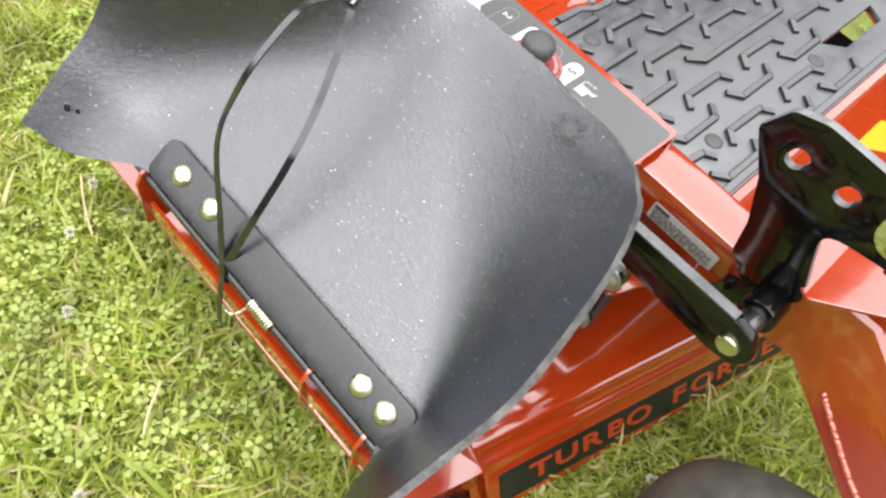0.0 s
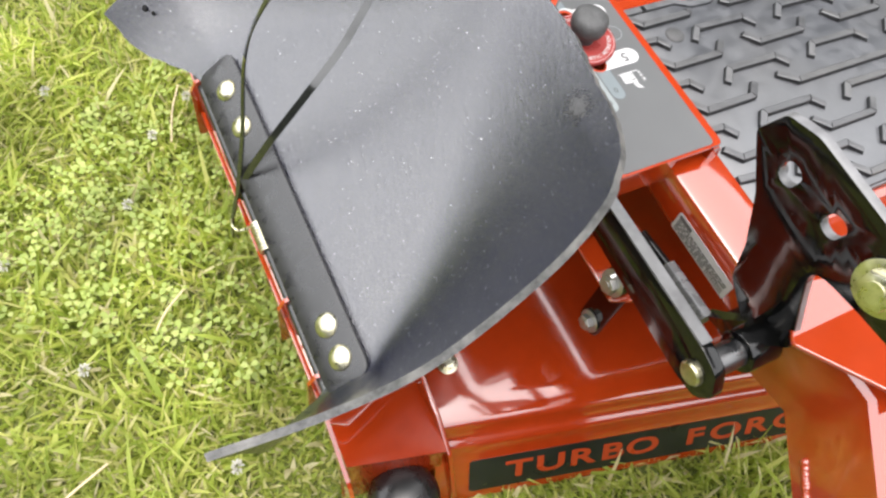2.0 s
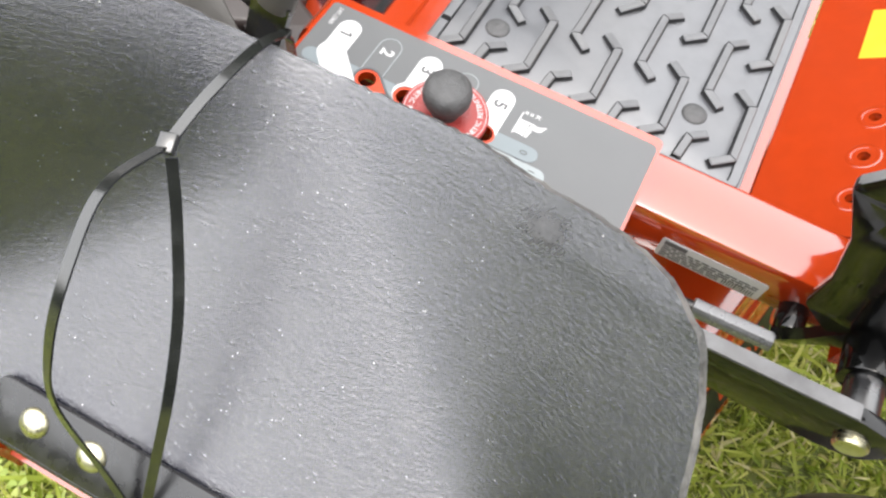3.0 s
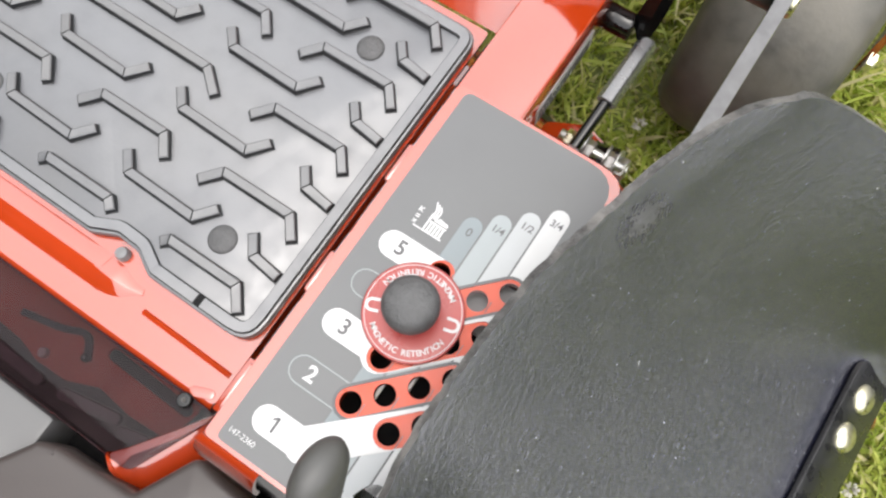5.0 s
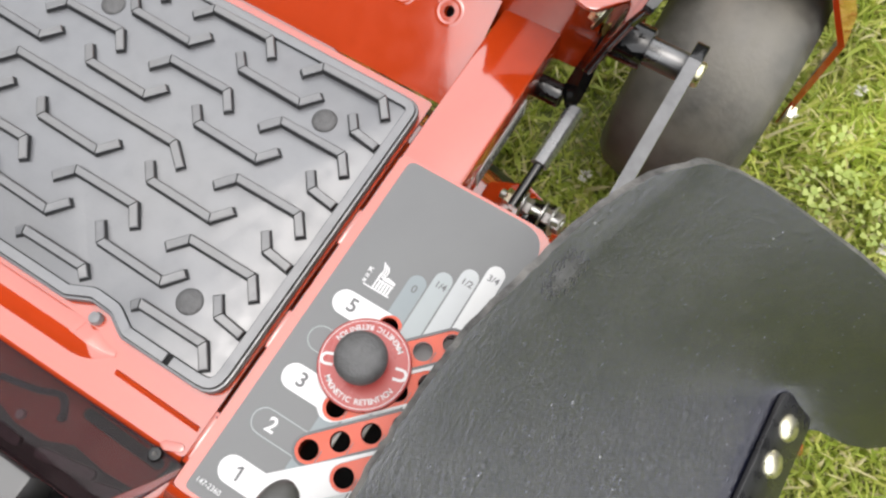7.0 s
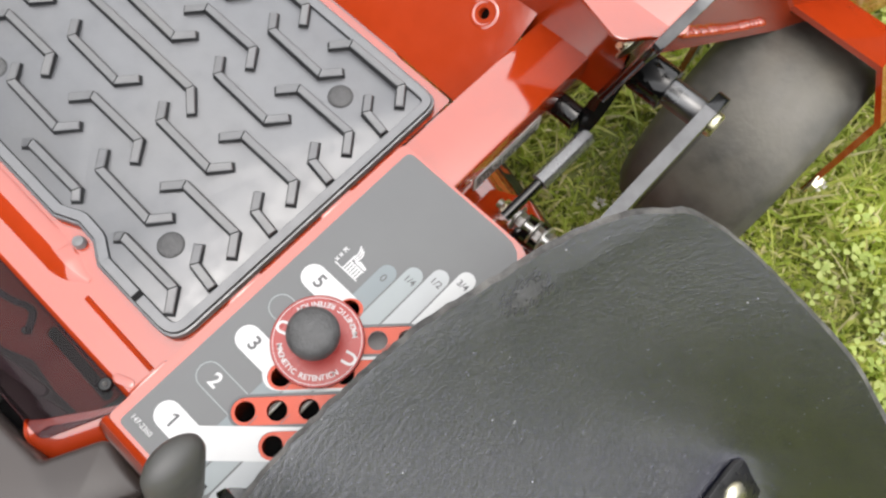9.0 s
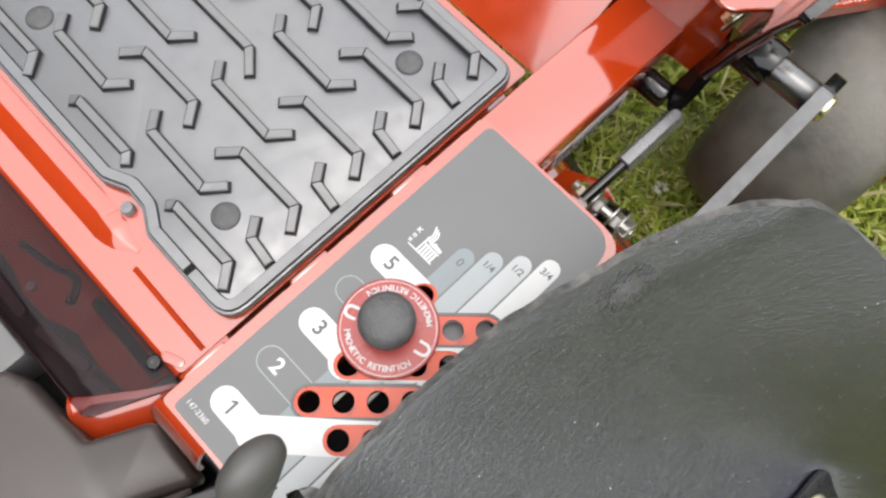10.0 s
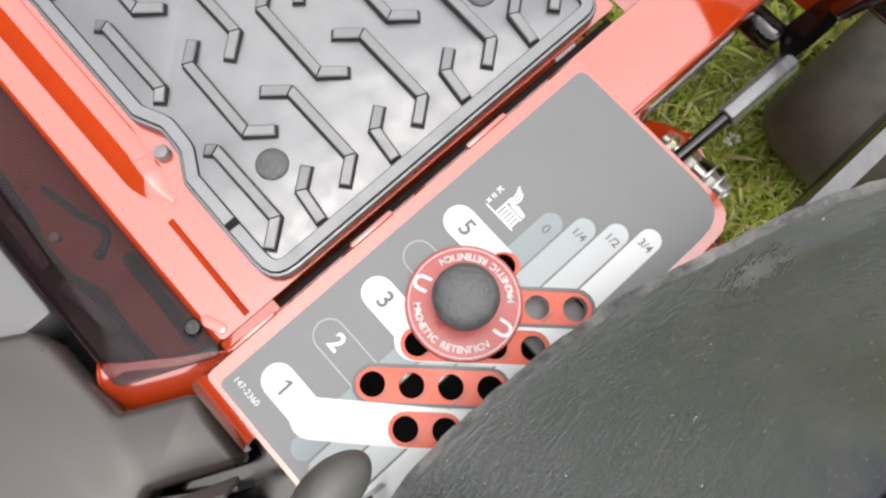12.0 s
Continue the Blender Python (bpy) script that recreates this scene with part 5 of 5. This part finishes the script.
for v in bm.verts:
    if v.co.z > 0.28:
        v.co.z -= 0.30 * (v.co.y - 0.636)
part("caster_fork", bm, ORANGE, mower, "orange caster fork", smooth=30)
hexbolt("axle_bolt", (CX + 0.092, CY, CZ), (1, 0, 0), 0.012, mower, ZINC)

# ---- lawn ----
rs = np.random.RandomState(7)


def under_mower(x, y):
    return (x < 0.05) & (y > -0.6) & (y < 0.25)


def blades(count, x0, x1, y0, y1, hmin, hmax, wmin, wmax, lean, spread=0.0):
    x, y = rs.uniform(x0, x1, count), rs.uniform(y0, y1, count)
    if spread:
        x, y = rs.normal((x0 + x1) / 2, spread, count), rs.normal((y0 + y1) / 2, spread, count)
    keep = ~under_mower(x, y) | (rs.rand(count) < 0.12)
    x, y = x[keep], y[keep]
    n = len(x)
    z = 0.09 * y + 0.012 * np.sin(3.1 * x + 1.3 * y) + 0.008 * np.sin(5.3 * y - 2.2 * x)
    h, w = rs.uniform(hmin, hmax, n), rs.uniform(wmin, wmax, n)
    patch = 0.75 + 0.35 * np.sin(9 * x + 4 * np.sin(5 * y)) * np.sin(8 * y + 3 * np.sin(6 * x))
    h = h * patch * np.where((x > 0.0) & (x < 0.36) & (y > 0.25) & (y < 0.62), 0.68, 1.0)
    a, f = rs.uniform(0, 2 * np.pi, n), rs.uniform(0, 2 * np.pi, n)
    l = rs.uniform(0.25, 1.0, n) * lean
    dx, dy = np.cos(a) * l, np.sin(a) * l
    sx, sy = -np.sin(f), np.cos(f)
    v = np.zeros((n, 7, 3))
    for k, (t, q) in enumerate(((0, 1.0), (0.4, 0.9), (0.75, 0.6))):
        off = t ** 1.6
        up = t * (1 - 0.35 * l * t)
        cx, cy, cz = x + dx * h * off, y + dy * h * off, z - 0.004 + h * up
        v[:, 2 * k] = np.stack([cx - sx * w * q / 2, cy - sy * w * q / 2, cz], 1)
        v[:, 2 * k + 1] = np.stack([cx + sx * w * q / 2, cy + sy * w * q / 2, cz], 1)
    v[:, 6] = np.stack([x + dx * h, y + dy * h, z - 0.004 + h * (1 - 0.35 * l)], 1)
    i = (np.arange(n) * 7)[:, None]
    quads = np.concatenate([i + [0, 1, 3, 2], i + [2, 3, 5, 4]])
    tris = i + [4, 5, 6]
    return v.reshape(-1, 3), quads, tris


def stuff_mesh(name, pieces, mat, label, category):
    vs, qs, ts, base_i = [], [], [], 0
    for v, q, t in pieces:
        vs.append(v)
        qs.append(q + base_i)
        ts.append(t + base_i)
        base_i += len(v)
    v, q, t = np.concatenate(vs), np.concatenate(qs), np.concatenate(ts)
    me = bpy.data.meshes.new(name)
    me.vertices.add(len(v))
    me.vertices.foreach_set("co", v.ravel())
    loops = np.concatenate([q.ravel(), t.ravel()])
    me.loops.add(len(loops))
    me.loops.foreach_set("vertex_index", loops.astype(np.int32))
    starts = np.concatenate([np.arange(len(q)) * 4, 4 * len(q) + np.arange(len(t)) * 3])
    me.polygons.add(len(starts))
    me.polygons.foreach_set("loop_start", starts.astype(np.int32))
    me.update(calc_edges=True)
    me.validate()
    me.materials.append(mat)
    return tagged(new(name, me), label, category, kind="stuff")


stuff_mesh("grass", [blades(105000, -0.5, 1.15, -1.0, 1.4, 0.022, 0.058, 0.0030, 0.0064, 1.15), blades(9000, -0.5, 1.15, -1.0, 1.4, 0.05, 0.095, 0.0036, 0.0080, 1.35),
                     blades(90000, -0.5, 1.15, -1.0, 1.4, 0.03, 0.06, 0.004, 0.008, 1.1, 1.3), blades(16000, 0.05, 0.75, 0.15, 0.80, 0.020, 0.045, 0.0032, 0.0066, 1.2), blades(45000, -6, 6, -6, 6, 0.03, 0.06, 0.005, 0.010, 1.0), blades(55000, 1.1, 3.6, -1.6, 2.0, 0.03, 0.06, 0.007, 0.013, 1.2, 0.95)],
           GRASS, "bright yellow-green mown grass with dry stalks", "grass")


def clovers(count):
    x, y = rs.uniform(0.0, 1.1, count * 3), rs.uniform(-0.9, 1.3, count * 3)
    dens = np.sin(6 * x + 2 * np.sin(4 * y)) * np.sin(5 * y + 1) + 0.35 * np.sin(17 * x) * np.sin(15 * y)
    keep = (dens > -0.25) & ~under_mower(x, y) & ~((x < 0.38) & (y > 0.25) & (y < 0.55))
    x, y = x[keep][:count], y[keep][:count]
    n = len(x)
    z = 0.09 * y + 0.012 * np.sin(3.1 * x + 1.3 * y) + 0.008 * np.sin(5.3 * y - 2.2 * x) + rs.uniform(0.015, 0.042, n)
    r, a0, tilt_ = rs.uniform(0.0045, 0.0098, n), rs.uniform(0, 6.28, n), rs.uniform(-0.4, 0.4, (n, 2))
    vs, qs = [], []
    for leaf in range(3):
        a = a0 + leaf * 2.094
        pts = []
        for rr, da in ((0.05, 0.0), (0.75, -0.55), (1.25, -0.30), (1.12, 0.0), (1.25, 0.30), (0.75, 0.55)):
            px, py = r * rr * np.cos(a + da), r * rr * np.sin(a + da)
            pts.append(np.stack([x + px, y + py, z + px * tilt_[:, 0] + py * tilt_[:, 1] + 0.15 * r * rr], 1))
        vs.append(np.stack(pts, 1))
    v = np.stack(vs, 1).reshape(-1, 3)
    i = (np.arange(n * 3) * 6)[:, None]
    return v, np.concatenate([i + [0, 1, 2, 3], i + [0, 3, 4, 5]]), np.zeros((0, 3), int)


stuff_mesh("clover", [clovers(4500)], CLOVER, "patches of small three-leaved clover in the lawn", "clover")

# dry straw stalks lying in the lawn
for k, (x, y, a, l) in enumerate(((0.36, -0.30, 1.2, 0.10), (0.60, 0.20, 0.4, 0.09), (0.70, -0.05, 2.2, 0.07), (0.45, 0.02, 0.7, 0.06), (0.55, 0.33, 2.6, 0.06), (0.85, 0.15, 1.0, 0.09))):
    d = Vector((math.cos(a), math.sin(a), 0)) * l / 2
    c = Vector((x, y, ground_z(x, y) + 0.040))
    bm = bmesh.new()
    sweep(bm, smooth_path([c - d, c + Vector((0.003, 0.002, 0.004)), c + d - Vector((0, 0, 0.006))], 5), round_section(0.0015, 6), (0, 0, 1))
    tagged(part("dry_stalk", bm, STRAW, smooth=60), "pale dry straw stalk lying in the grass", "stalk", "dry stalks in the lawn")

# white clover heads
flower = None
spots = [(0.335, -0.33), (0.40, -0.27), (0.435, 0.242), (0.56, 0.06), (0.62, -0.12), (0.47, 0.36), (0.70, 0.22), (0.24, 0.665), (0.30, 0.74), (0.52, -0.40), (0.46, -0.16), (0.06, 0.47), (0.40, 0.56), (0.75, -0.3)]
bm = bmesh.new()
frng = random.Random(11)
for k in range(46):
    a, e = frng.uniform(0, 6.28), frng.uniform(-0.4, 1.5)
    d = Vector((math.cos(a) * math.cos(e), math.sin(a) * math.cos(e), math.sin(e)))
    s = d.cross(Vector((0.3, 0.2, 1))).normalized() * 0.0012
    p = d * 0.003
    q = d * frng.uniform(0.0065, 0.009)
    vs = [bm.verts.new(p - s * 0.6), bm.verts.new(p + s * 0.6), bm.verts.new(q + s), bm.verts.new(q - s)]
    bm.faces.new(vs)
for x, y in spots:
    z = ground_z(x, y) + 0.036
    f = thing("clover_flower", (x, y, z - 0.036), "small white clover flower head on a thin stalk in the grass", "flower", "clover flowers in the lawn")
    c = bm.copy()
    bmesh.ops.translate(c, vec=(x, y, z), verts=c.verts)
    part("petals", c, PETAL, f)
    st = bmesh.new()
    rod(st, (x, y, z - 0.040), (x, y, z), 0.0008, 6)
    part("stalk", st, CLOVER, f)
bm.free()
